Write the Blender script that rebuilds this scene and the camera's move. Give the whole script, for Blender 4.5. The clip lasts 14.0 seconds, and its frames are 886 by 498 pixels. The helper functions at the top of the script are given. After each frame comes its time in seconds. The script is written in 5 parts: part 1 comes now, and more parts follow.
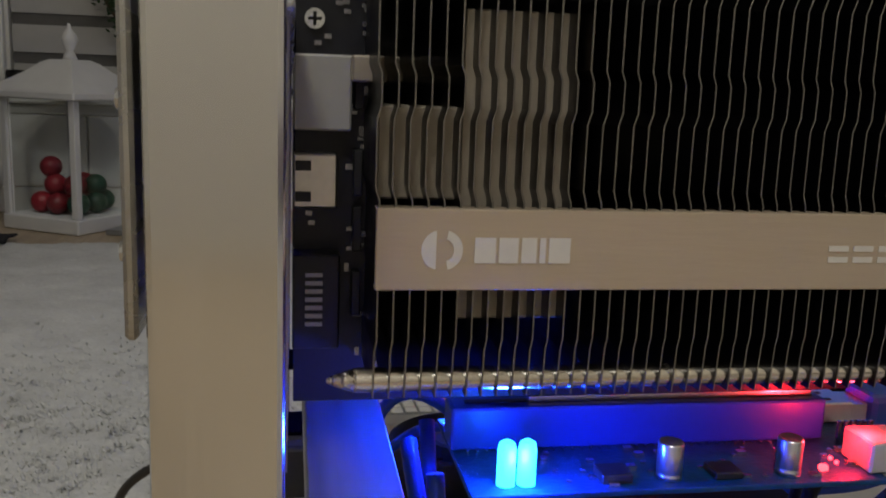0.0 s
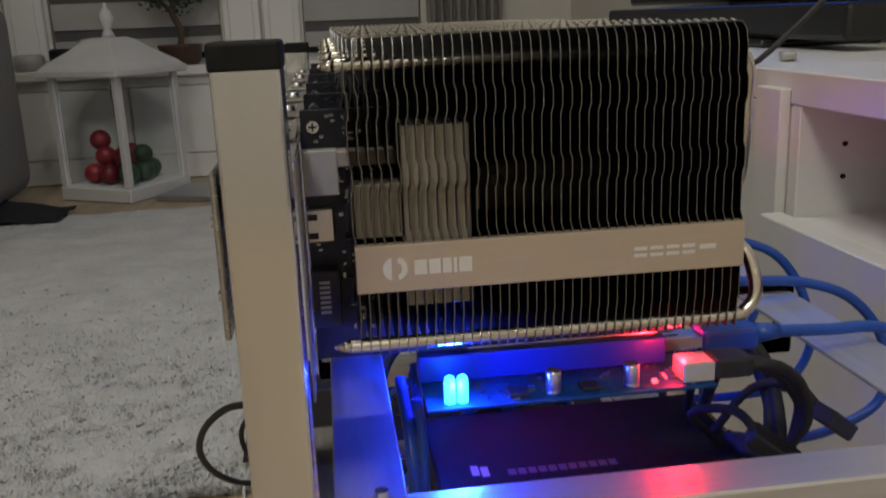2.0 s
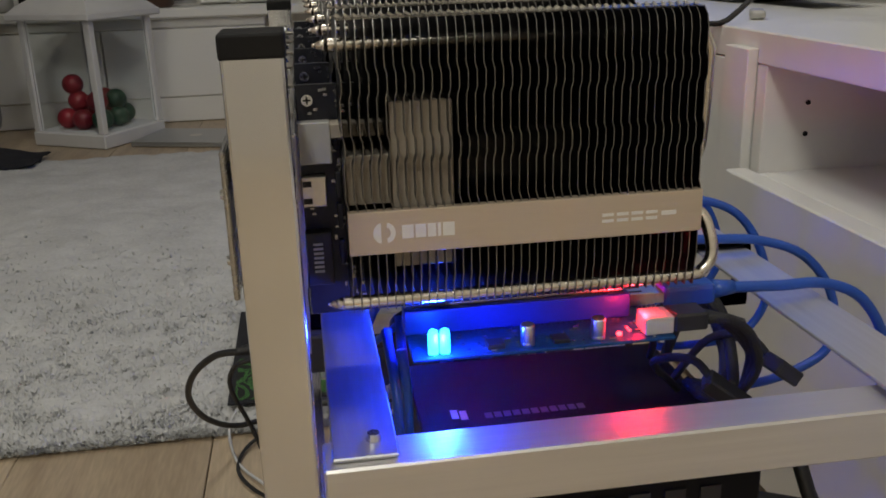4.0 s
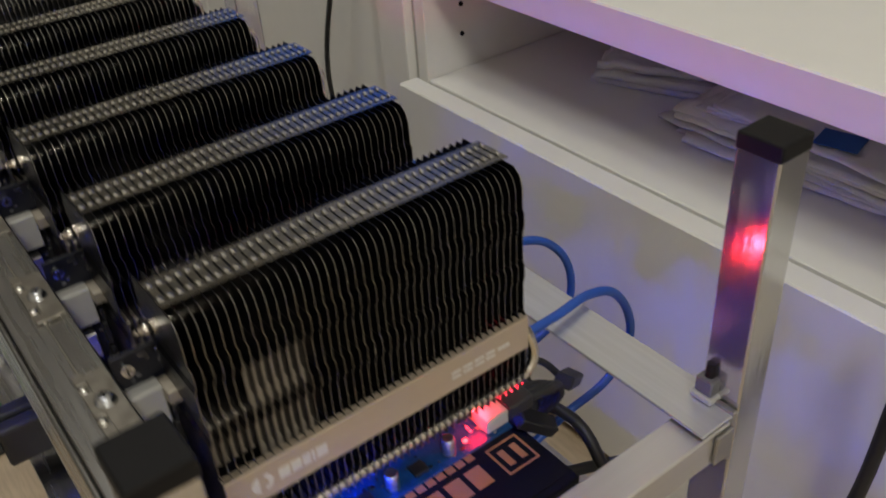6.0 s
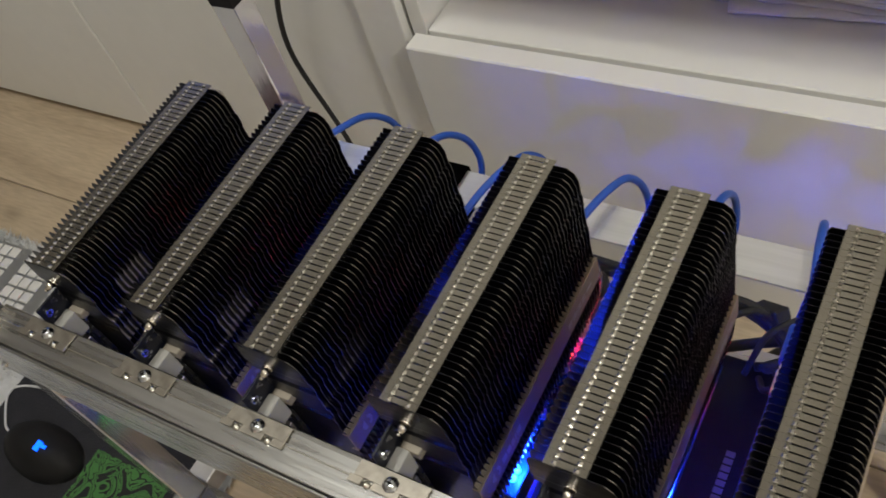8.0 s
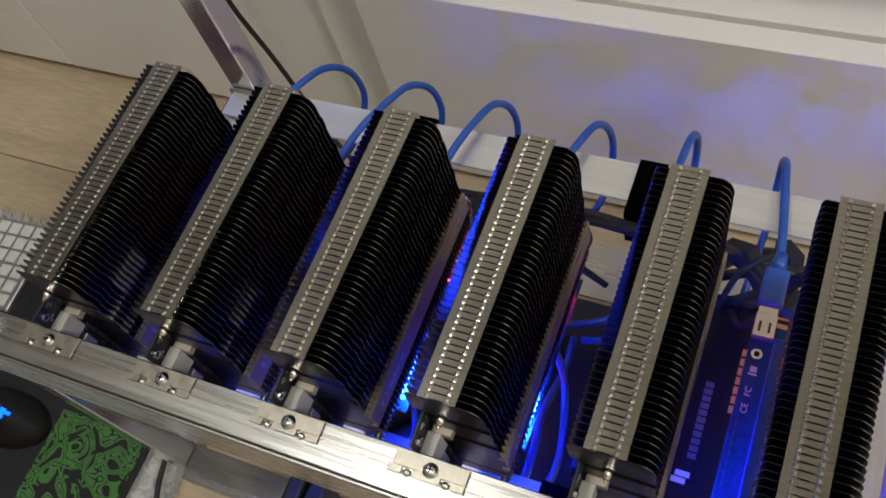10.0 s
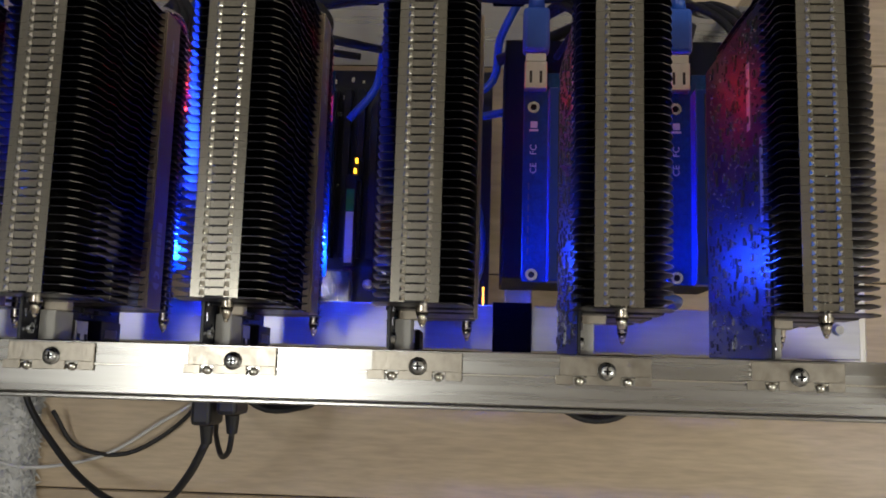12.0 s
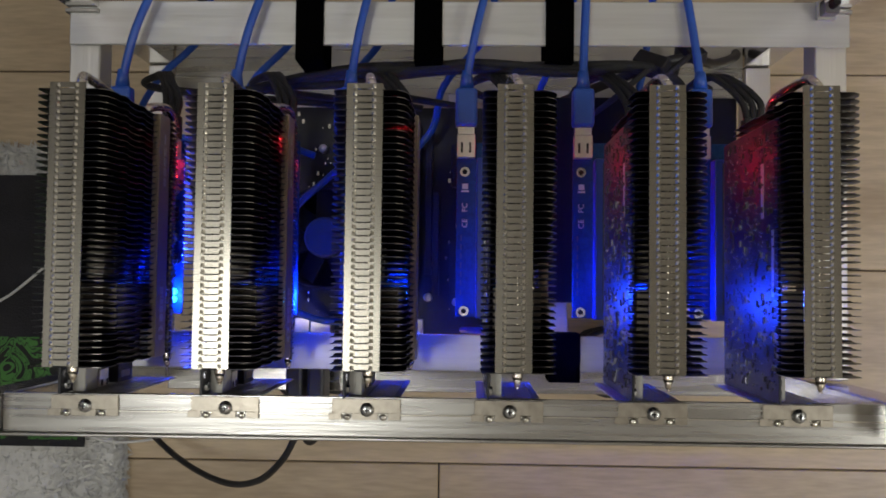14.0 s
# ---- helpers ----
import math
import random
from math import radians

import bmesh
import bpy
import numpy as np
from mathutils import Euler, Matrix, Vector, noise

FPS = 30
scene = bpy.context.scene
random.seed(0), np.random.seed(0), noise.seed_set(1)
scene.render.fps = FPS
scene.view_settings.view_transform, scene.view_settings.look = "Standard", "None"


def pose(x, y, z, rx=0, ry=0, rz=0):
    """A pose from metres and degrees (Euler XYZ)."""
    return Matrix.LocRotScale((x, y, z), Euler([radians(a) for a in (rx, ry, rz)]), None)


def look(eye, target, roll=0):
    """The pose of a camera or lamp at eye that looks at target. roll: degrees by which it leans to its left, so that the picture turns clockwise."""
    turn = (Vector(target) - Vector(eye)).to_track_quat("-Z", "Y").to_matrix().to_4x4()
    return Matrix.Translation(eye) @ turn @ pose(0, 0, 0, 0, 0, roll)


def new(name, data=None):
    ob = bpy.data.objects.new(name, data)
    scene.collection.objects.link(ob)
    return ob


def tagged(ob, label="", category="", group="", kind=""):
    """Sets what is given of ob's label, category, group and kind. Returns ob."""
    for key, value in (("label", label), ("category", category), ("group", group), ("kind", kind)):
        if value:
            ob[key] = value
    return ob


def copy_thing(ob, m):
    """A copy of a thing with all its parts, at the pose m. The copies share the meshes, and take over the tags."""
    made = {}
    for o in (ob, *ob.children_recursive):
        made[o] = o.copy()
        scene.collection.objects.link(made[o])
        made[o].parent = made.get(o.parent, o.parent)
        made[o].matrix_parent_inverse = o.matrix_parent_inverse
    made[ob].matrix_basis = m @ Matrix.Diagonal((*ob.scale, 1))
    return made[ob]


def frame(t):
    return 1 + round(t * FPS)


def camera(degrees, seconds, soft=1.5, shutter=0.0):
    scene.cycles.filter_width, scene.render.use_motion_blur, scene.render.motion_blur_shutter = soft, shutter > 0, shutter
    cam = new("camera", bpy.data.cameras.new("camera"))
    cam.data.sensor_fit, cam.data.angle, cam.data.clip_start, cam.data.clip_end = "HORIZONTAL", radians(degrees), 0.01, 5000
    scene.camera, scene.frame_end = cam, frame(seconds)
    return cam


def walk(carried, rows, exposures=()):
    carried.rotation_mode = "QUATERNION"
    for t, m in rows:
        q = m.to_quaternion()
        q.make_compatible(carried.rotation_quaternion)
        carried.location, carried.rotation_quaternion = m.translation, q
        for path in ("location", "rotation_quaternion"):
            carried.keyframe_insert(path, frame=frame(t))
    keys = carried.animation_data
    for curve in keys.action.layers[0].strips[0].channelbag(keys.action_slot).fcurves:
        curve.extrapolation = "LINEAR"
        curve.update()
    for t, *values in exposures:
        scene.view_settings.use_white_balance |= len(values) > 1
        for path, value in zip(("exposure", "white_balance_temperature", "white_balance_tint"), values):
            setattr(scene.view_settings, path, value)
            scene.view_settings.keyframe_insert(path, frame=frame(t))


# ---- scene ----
PATH = [
    (0, (0.007, -0.225, 0.466), (0.342, 1.713, 0.104), 2.1),
    (0.2, (0.014, -0.230, 0.470), (0.300, 1.722, 0.138), 0.3),
    (0.5, (0.027, -0.244, 0.480), (0.294, 1.723, 0.240), -3.6),
    (1, (0.0235, -0.280, 0.502), (0.264, 1.693, 0.280), -3.1),
    (1.5, (0.024, -0.339, 0.518), (0.234, 1.617, 0.156), -2.1),
    (2, (0.019, -0.363, 0.524), (0.255, 1.558, 0.018), -2.3),
    (2.2, (0.014, -0.370, 0.525), (0.253, 1.537, -0.030), -2.5),
    (4.5, (0.011, -0.392, 0.559), (0.325, 1.470, -0.099), -1.2),
    (5, (0.009, -0.384, 0.586), (0.464, 1.416, -0.159), -2.3),
    (5.5, (-0.005, -0.341, 0.626), (0.761, 1.258, -0.299), -3.2),
    (6, (-0.036, -0.275, 0.707), (0.913, 1.076, -0.422), -4.1),
    (6.5, (-0.076, -0.186, 0.793), (0.876, 1.013, -0.495), -11.9),
    (7, (-0.090, -0.113, 0.843), (0.863, 0.925, -0.575), -18.7),
    (7.5, (-0.097, -0.057, 0.860), (0.826, 0.881, -0.647), -20.5),
    (8, (-0.096, -0.021, 0.875), (0.808, 0.893, -0.658), -21.8),
    (8.2, (-0.096, -0.010, 0.880), (0.793, 0.903, -0.662), -22.7),
    (10.3, (-0.074, 0.060, 0.929), (0.685, 0.688, -0.811), -21.7),
    (10.5, (-0.070, 0.077, 0.923), (0.652, 0.697, -0.836), -22.9),
    (10.8, (-0.063, 0.091, 0.910), (0.586, 0.602, -0.912), -22.1),
    (11, (-0.059, 0.104, 0.901), (0.511, 0.443, -0.986), -17.1),
    (11.2, (-0.050, 0.114, 0.892), (0.404, 0.321, -1.045), -14.7),
    (11.5, (-0.033, 0.124, 0.891), (0.355, 0.305, -1.063), -19.4),
    (12, (-0.003, 0.140, 0.888), (0.274, 0.238, -1.090), -18.0),
    (12.5, (0.041, 0.159, 0.909), (0.201, 0.189, -1.085), -9.9),
    (13, (0.074, 0.166, 0.945), (0.183, 0.209, -1.051), -20.0),
    (13.5, (0.074, 0.183, 0.983), (0.176, 0.222, -1.014), -19.9),
    (14, (0.074, 0.196, 1.015), (0.158, 0.251, -0.982), -32.6),
]
EXPOSURES = ((0.0, -0.5), (0.5, -0.5), (1.0, -0.34), (2.0, -0.38), (4.5, -0.22), (5.5, -0.22), (6.5, 0.04), (7.5, 0.20), (8.0, 0.27), (10.3, 0.22), (11.0, 0.10), (11.5, -0.05), (12.5, -0.42), (13.5, -0.2), (14.0, -0.4))
cam = camera(52.9, 14.0, soft=1.7, shutter=0.35)
walk(cam, [(t, look(eye, target, roll)) for t, eye, target, roll in PATH], EXPOSURES)

# ---- world and lights ----
world = bpy.data.worlds.new("room_air")
world.use_nodes = True
scene.world = world
world.node_tree.nodes["Background"].inputs[0].default_value = (0.006, 0.008, 0.014, 1)
world.node_tree.nodes["Background"].inputs[1].default_value = 1.0


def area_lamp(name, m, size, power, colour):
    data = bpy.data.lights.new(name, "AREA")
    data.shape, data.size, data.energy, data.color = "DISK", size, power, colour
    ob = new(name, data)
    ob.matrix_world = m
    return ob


def point_lamp(name, x, y, z, power, colour, radius=0.003):
    data = bpy.data.lights.new(name, "POINT")
    data.energy, data.color, data.shadow_soft_size = power, colour, radius
    ob = new(name, data)
    ob.location = (x, y, z)
    return ob


PITCH = 0.085
LAMP_POWER = 10.5
FILL_POWER = 31.0
BLUE_POWER = 0.98
RED_POWER = 0.27
area_lamp("unseen_lamp", pose(-0.02, 0.75, 2.44), 0.42, LAMP_POWER, (1.0, 0.99, 0.92))
# Unseen second lamp, added behind the start to brighten faces towards -y.
area_lamp("unseen_lamp", pose(-0.55, -1.65, 2.44), 0.6, FILL_POWER, (1.0, 0.99, 0.92))
for k in range(6):
    point_lamp("blue_led_light", 0.0652, k * PITCH - 0.0168, 0.3715, BLUE_POWER, (0.01, 0.045, 1.0), 0.005)
    point_lamp("red_led_light", 0.1665, k * PITCH - 0.0100, 0.3725, RED_POWER, (1.0, 0.015, 0.03), 0.004)


# ---- mesh helpers ----
def box(bm, x0, x1, y0, y1, z0, z1, bevel=0.0, m=None, seg=1):
    verts = bmesh.ops.create_cube(bm, size=1)["verts"]
    for v in verts:
        v.co = Vector(((x0 + x1) / 2 + v.co.x * (x1 - x0), (y0 + y1) / 2 + v.co.y * (y1 - y0), (z0 + z1) / 2 + v.co.z * (z1 - z0)))
    if m is not None:
        bmesh.ops.transform(bm, matrix=m, verts=verts)
    if bevel > 0:
        edges = list({e for v in verts for e in v.link_edges})
        bmesh.ops.bevel(bm, geom=edges, offset=bevel, segments=seg, affect="EDGES", profile=0.5)
    return bm


def cube(x0, x1, y0, y1, z0, z1, bevel=0.0, seg=1):
    return box(bmesh.new(), x0, x1, y0, y1, z0, z1, bevel, None, seg)


def rod(bm, a, b, ra, rb=None, seg=14):
    a, b = Vector(a), Vector(b)
    rb = ra if rb is None else rb
    turn = (b - a).to_track_quat("Z", "Y").to_matrix().to_4x4()
    m = Matrix.Translation((a + b) / 2) @ turn
    bmesh.ops.create_cone(bm, cap_ends=True, segments=seg, radius1=ra, radius2=max(rb, 1e-5), depth=(b - a).length, matrix=m)
    return bm


def ball(bm, c, r, squash=(1, 1, 1), sub=2):
    bmesh.ops.create_icosphere(bm, subdivisions=sub, radius=r, matrix=Matrix.Translation(c) @ Matrix.Diagonal((*squash, 1)))
    return bm


def smooth_line(points, steps=6):
    pts = [Vector(p) for p in points]
    pts = [pts[0] * 2 - pts[1]] + pts + [pts[-1] * 2 - pts[-2]]
    out = []
    for i in range(1, len(pts) - 2):
        p0, p1, p2, p3 = pts[i - 1:i + 3]
        for s in range(steps):
            t = s / steps
            out.append(0.5 * (2 * p1 + (p2 - p0) * t + (2 * p0 - 5 * p1 + 4 * p2 - p3) * t * t + (3 * p1 - p0 - 3 * p2 + p3) * t ** 3))
    out.append(pts[-2])
    return out


def tube(bm, points, r, seg=10, steps=6, tip=None):
    line = smooth_line(points, steps)
    up = Vector((0.13, 0.21, 0.97))
    rings = []
    for i, p in enumerate(line):
        d = (line[min(i + 1, len(line) - 1)] - line[max(i - 1, 0)]).normalized()
        side = d.cross(up)
        if side.length < 1e-4:
            side = d.cross(Vector((1, 0, 0)))
        side.normalize()
        up = side.cross(d).normalized()
        rr = r if tip is None or i else tip
        rings.append([bm.verts.new(p + rr * (math.cos(a) * side + math.sin(a) * up)) for a in (2 * math.pi * j / seg for j in range(seg))])
    for a, b in zip(rings, rings[1:]):
        for j in range(seg):
            bm.faces.new((a[j], a[(j + 1) % seg], b[(j + 1) % seg], b[j]))
    bm.faces.new(rings[0])
    bm.faces.new(rings[-1])
    bmesh.ops.recalc_face_normals(bm, faces=bm.faces)
    return bm


def lathe(bm, cx, cy, profile, seg=24):
    rings = [[bm.verts.new((cx + r * math.cos(2 * math.pi * j / seg), cy + r * math.sin(2 * math.pi * j / seg), z)) for j in range(seg)] for r, z in profile]
    for a, b in zip(rings, rings[1:]):
        for j in range(seg):
            bm.faces.new((a[j], a[(j + 1) % seg], b[(j + 1) % seg], b[j]))
    bm.faces.new(rings[0])
    bm.faces.new(rings[-1])
    bmesh.ops.recalc_face_normals(bm, faces=bm.faces)
    return bm


def mesh_of(name, bm, material, smooth=False):
    me = bpy.data.meshes.new(name)
    bm.to_mesh(me)
    bm.free()
    if material is not None:
        me.materials.append(material)
    if smooth:
        for p in me.polygons:
            p.use_smooth = True
    return me


def part(name, bm, material, parent, label="", smooth=False):
    """One mesh under a thing or a part; the mesh is given in the world's metres."""
    ob = new(name, mesh_of(name, bm, material, smooth))
    ob.parent = parent
    here = parent.matrix_basis if parent.parent is None else parent.parent.matrix_basis
    ob.matrix_parent_inverse = here.inverted()
    if label:
        ob["label"] = label
    return ob


def subpart(name, bm, material, parent, label="", smooth=False):
    """A piece of a part: the part's own place is its thing's."""
    ob = new(name, mesh_of(name, bm, material, smooth))
    ob.parent = parent
    if label:
        ob["label"] = label
    return ob


def thing(name, x, y, z, label, category, group="", kind=""):
    ob = new(name)
    ob.empty_display_size = 0.02
    ob.matrix_basis = Matrix.Translation((x, y, z))
    return tagged(ob, label, category, group, kind)


def solid(name, bm, material, label, category, group="", kind="", smooth=False):
    return tagged(new(name, mesh_of(name, bm, material, smooth)), label, category, group, kind)


# ---- materials ----
def material(name, colour, rough=0.5, metal=0.0, vary=0.12, scale=30.0, bump=0.0, bump_scale=200.0, stretch=(1, 1, 1), vary_rough=0.0,
             fine=400.0, emit=None, power=0.0, alpha_glass=False, random=0.0, coat=0.0):
    m = bpy.data.materials.new(name)
    m.use_nodes = True
    n, l = m.node_tree.nodes, m.node_tree.links
    b = n["Principled BSDF"]
    b.inputs["Roughness"].default_value, b.inputs["Metallic"].default_value = rough, metal
    b.inputs["Coat Weight"].default_value = coat
    coord = n.new("ShaderNodeTexCoord")
    mapping = n.new("ShaderNodeMapping")
    mapping.inputs["Scale"].default_value = stretch
    l.new(coord.outputs["Object"], mapping.inputs["Vector"])
    big, small = n.new("ShaderNodeTexNoise"), n.new("ShaderNodeTexNoise")
    big.inputs["Scale"].default_value, big.inputs["Detail"].default_value = scale, 5
    small.inputs["Scale"].default_value, small.inputs["Detail"].default_value = fine, 3
    for t in (big, small):
        l.new(mapping.outputs[0], t.inputs["Vector"])
    both = n.new("ShaderNodeMix")
    both.data_type = "FLOAT"
    both.inputs[0].default_value = 0.4
    l.new(big.outputs["Fac"], both.inputs[2])
    l.new(small.outputs["Fac"], both.inputs[3])
    level = n.new("ShaderNodeMapRange")
    level.inputs["From Min"].default_value, level.inputs["From Max"].default_value = 0.3, 0.7
    level.inputs["To Min"].default_value, level.inputs["To Max"].default_value = 1 - vary, 1 + vary
    l.new(both.outputs[0], level.inputs["Value"])
    value = level.outputs[0]
    if random:
        info = n.new("ShaderNodeObjectInfo")
        r = n.new("ShaderNodeMapRange")
        r.inputs["To Min"].default_value, r.inputs["To Max"].default_value = 1 - random, 1 + random
        l.new(info.outputs["Random"], r.inputs["Value"])
        mul = n.new("ShaderNodeMath")
        mul.operation = "MULTIPLY"
        l.new(value, mul.inputs[0])
        l.new(r.outputs[0], mul.inputs[1])
        value = mul.outputs[0]
    tint = n.new("ShaderNodeVectorMath")
    tint.operation = "SCALE"
    tint.inputs[0].default_value = colour
    l.new(value, tint.inputs["Scale"])
    l.new(tint.outputs[0], b.inputs["Base Color"])
    if vary_rough:
        r = n.new("ShaderNodeMapRange")
        r.inputs["From Min"].default_value, r.inputs["From Max"].default_value = 0.3, 0.7
        r.inputs["To Min"].default_value, r.inputs["To Max"].default_value = max(rough - vary_rough, 0.02), min(rough + vary_rough, 1)
        l.new(both.outputs[0], r.inputs["Value"])
        l.new(r.outputs[0], b.inputs["Roughness"])
    if bump:
        t = n.new("ShaderNodeTexNoise")
        t.inputs["Scale"].default_value, t.inputs["Detail"].default_value = bump_scale, 4
        l.new(mapping.outputs[0], t.inputs["Vector"])
        h = n.new("ShaderNodeBump")
        h.inputs["Strength"].default_value, h.inputs["Distance"].default_value = min(bump, 1.0), 0.002
        l.new(t.outputs["Fac"], h.inputs["Height"])
        l.new(h.outputs[0], b.inputs["Normal"])
    if emit:
        b.inputs["Emission Color"].default_value, b.inputs["Emission Strength"].default_value = (*emit, 1), power
    if alpha_glass:
        b.inputs["Transmission Weight"].default_value, b.inputs["IOR"].default_value = 1.0, 1.45
    return m


# One nickel: gap shade coloured into the faces, light into edges and flanges.
M_FIN_SHADED = material("shaded_nickel_fin", (0.016, 0.0155, 0.019), 0.34, 0.9, 0.15, 60, vary_rough=0.08)
M_FIN_EDGE_LIT = material("lit_fin_edge", (0.20, 0.19, 0.18), 0.34, 0.9, 0.12, 90)
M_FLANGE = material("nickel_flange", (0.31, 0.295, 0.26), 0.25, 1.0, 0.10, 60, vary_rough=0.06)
# Glints on lugs and rail crease, put in as a brighter metal colour.
M_GLINT = material("glint_metal", (0.72, 0.70, 0.64), 0.24, 1.0, 0.05, 60)
M_PIPE = material("nickel_pipe", (0.66, 0.61, 0.53), 0.22, 1.0, 0.10, 80, vary_rough=0.08)
M_BAND = material("champagne_aluminium", (0.56, 0.47, 0.36), 0.5, 0.6, 0.05, 40, bump=0.05, bump_scale=900, stretch=(0.1, 1, 1), vary_rough=0.06)
M_BLOCK = material("nickel_block", (0.42, 0.37, 0.30), 0.5, 0.4, 0.10, 60)
M_PRINT = material("pale_print", (0.72, 0.70, 0.66), 0.5, 0.2, 0.05)
M_ALU = material("brushed_aluminium", (0.64, 0.635, 0.62), 0.14, 0.9, 0.035, 14, bump=0.04, bump_scale=350, stretch=(1, 1, 0.05), vary_rough=0.05, fine=260)
M_ALU_Y = material("mill_aluminium", (0.44, 0.435, 0.42), 0.27, 1.0, 0.12, 14, bump=0.07, bump_scale=350, stretch=(1, 0.04, 1), vary_rough=0.10, fine=260)
M_ALU_SATIN = material("satin_aluminium", (0.66, 0.67, 0.68), 0.38, 0.7, 0.14, 18, bump=0.06, bump_scale=350, stretch=(1, 0.05, 1), vary_rough=0.10, fine=260)
# Front bar's aluminium, darkened in colour for the weaker light it gets.
M_ALU_SHADED = material("shaded_aluminium", (0.46, 0.465, 0.48), 0.44, 1.0, 0.18, 22, bump=0.08, bump_scale=300, stretch=(1, 0.08, 1), vary_rough=0.10, fine=260)
M_TAB = material("dull_tab_steel", (0.38, 0.35, 0.30), 0.34, 0.9, 0.14, 160, bump=0.05, bump_scale=500, vary_rough=0.08)
M_ALU_X = material("mill_aluminium_bar", (0.66, 0.645, 0.62), 0.40, 0.85, 0.09, 14, bump=0.12, bump_scale=350, stretch=(0.04, 1, 1), vary_rough=0.10, fine=260)
M_CAP = material("black_plastic_cap", (0.009, 0.0085, 0.0085), 0.6, 0, 0.2, 60, bump=0.1)
M_STEEL = material("bracket_steel", (0.40, 0.39, 0.375), 0.42, 0.95, 0.10, 70, vary_rough=0.1)
M_ZINC = material("zinc_screw", (0.62, 0.64, 0.66), 0.25, 1.0, 0.12, 200)
M_PCB = material("black_circuit_board", (0.004, 0.005, 0.011), 0.42, 0, 0.35, 150, bump=0.08, bump_scale=600)
M_PCB_BLUE = material("blue_circuit_board", (0.006, 0.050, 0.150), 0.45, 0, 0.25, 200, bump=0.2, bump_scale=700)
M_SLOT = material("blue_slot_plastic", (0.012, 0.045, 0.26), 0.30, 0, 0.08, 120)
M_CHIP = material("black_chip", (0.015, 0.015, 0.016), 0.5, 0, 0.2, 120)
M_WHITE_PL = material("ivory_connector", (0.44, 0.43, 0.40), 0.42, 0, 0.05, 120)
M_SILVER = material("connector_shell", (0.66, 0.63, 0.57), 0.3, 0.95, 0.08, 120)
M_CAN = material("capacitor_can", (0.66, 0.66, 0.68), 0.28, 0.95, 0.06, 120)
M_GOLDPIN = material("solder_points", (0.70, 0.68, 0.62), 0.25, 1.0, 0.1, 100)
M_LED_BLUE = material("blue_led_lens", (0.05, 0.2, 0.9), 0.3, 0, 0.0, 50, emit=(0.02, 0.36, 1.0), power=11.0)
M_LOGO = material("mouse_emblem_lens", (0.02, 0.05, 0.5), 0.3, 0, 0.0, 50, emit=(0.0, 0.09, 1.0), power=3.0)
M_SOLDER = material("dull_solder", (0.24, 0.24, 0.27), 0.22, 0.9, 0.2, 200)
M_LED_RED = material("red_led_lens", (0.9, 0.05, 0.05), 0.3, 0, 0.0, 50, emit=(1.0, 0.03, 0.04), power=12.0)
M_LED_AMBER = material("amber_led_lens", (0.9, 0.5, 0.05), 0.3, 0, 0.0, 50, emit=(1.0, 0.42, 0.02), power=8.0)
M_LED_GREEN = material("green_led_lens", (0.1, 0.9, 0.2), 0.3, 0, 0.0, 50, emit=(0.05, 1.0, 0.2), power=6.0)
M_BLUE_CABLE = material("blue_cable_jacket", (0.018, 0.085, 0.42), 0.38, 0, 0.10, 60)
M_BLACK_CABLE = material("black_cable_jacket", (0.014, 0.014, 0.015), 0.5, 0, 0.2, 80)
M_SLEEVE = material("black_sleeved_cable", (0.012, 0.012, 0.013), 0.7, 0, 0.3, 300, bump=0.5, bump_scale=900)
M_WHITE_CABLE = material("pale_cable_jacket", (0.6, 0.6, 0.6), 0.5, 0, 0.1, 80)
M_RED_PL = material("red_connector", (0.35, 0.015, 0.02), 0.45, 0, 0.1, 80)
M_VELCRO = material("black_velcro", (0.0010, 0.0010, 0.0010), 0.95, 0, 0.4, 400, bump=1.0, bump_scale=1200)
M_PSU = material("black_steel_case", (0.006, 0.006, 0.0065), 0.6, 0, 0.2, 90, bump=0.35, bump_scale=1500)
M_ORANGE = material("orange_print", (0.52, 0.22, 0.06), 0.55, 0, 0.05)
M_GREY_PRINT = material("grey_print", (0.10, 0.10, 0.11), 0.5, 0, 0.05)
M_WHITE_LAC = material("white_lacquer_board", (0.82, 0.81, 0.77), 0.38, 0, 0.03, 4, bump=0.04, bump_scale=60, fine=40, vary_rough=0.08)
M_WHITE_EDGE = material("white_foil_edge", (0.83, 0.815, 0.77), 0.42, 0, 0.03, 6, fine=60)
M_WALL = material("painted_wall", (0.76, 0.735, 0.675), 0.85, 0, 0.03, 2, bump=0.25, bump_scale=180, fine=30)
M_CEILING = material("ceiling_paint", (0.80, 0.78, 0.74), 0.9, 0, 0.02, 2, bump=0.2, bump_scale=150)
M_TRIM = material("white_trim_paint", (0.84, 0.83, 0.79), 0.45, 0, 0.03, 6)
M_GLASS = material("window_glass", (0.95, 0.97, 0.97), 0.02, 0, 0.0, 5, alpha_glass=True)
M_BLIND = material("blind_fabric", (0.47, 0.46, 0.44), 0.9, 0, 0.06, 20, bump=0.3, bump_scale=900)
M_BLIND_DARK = material("sheer_blind_fabric", (0.12, 0.115, 0.11), 0.8, 0, 0.1, 30)
M_NIGHT = material("night_outside", (0.01, 0.011, 0.014), 0.9, 0, 0.2, 3)
M_CURTAIN = material("grey_curtain_cloth", (0.30, 0.285, 0.26), 0.9, 0, 0.08, 30, bump=0.4, bump_scale=900)
M_SOFA = material("grey_upholstery", (0.26, 0.25, 0.235), 0.95, 0, 0.12, 60, bump=0.6, bump_scale=900)
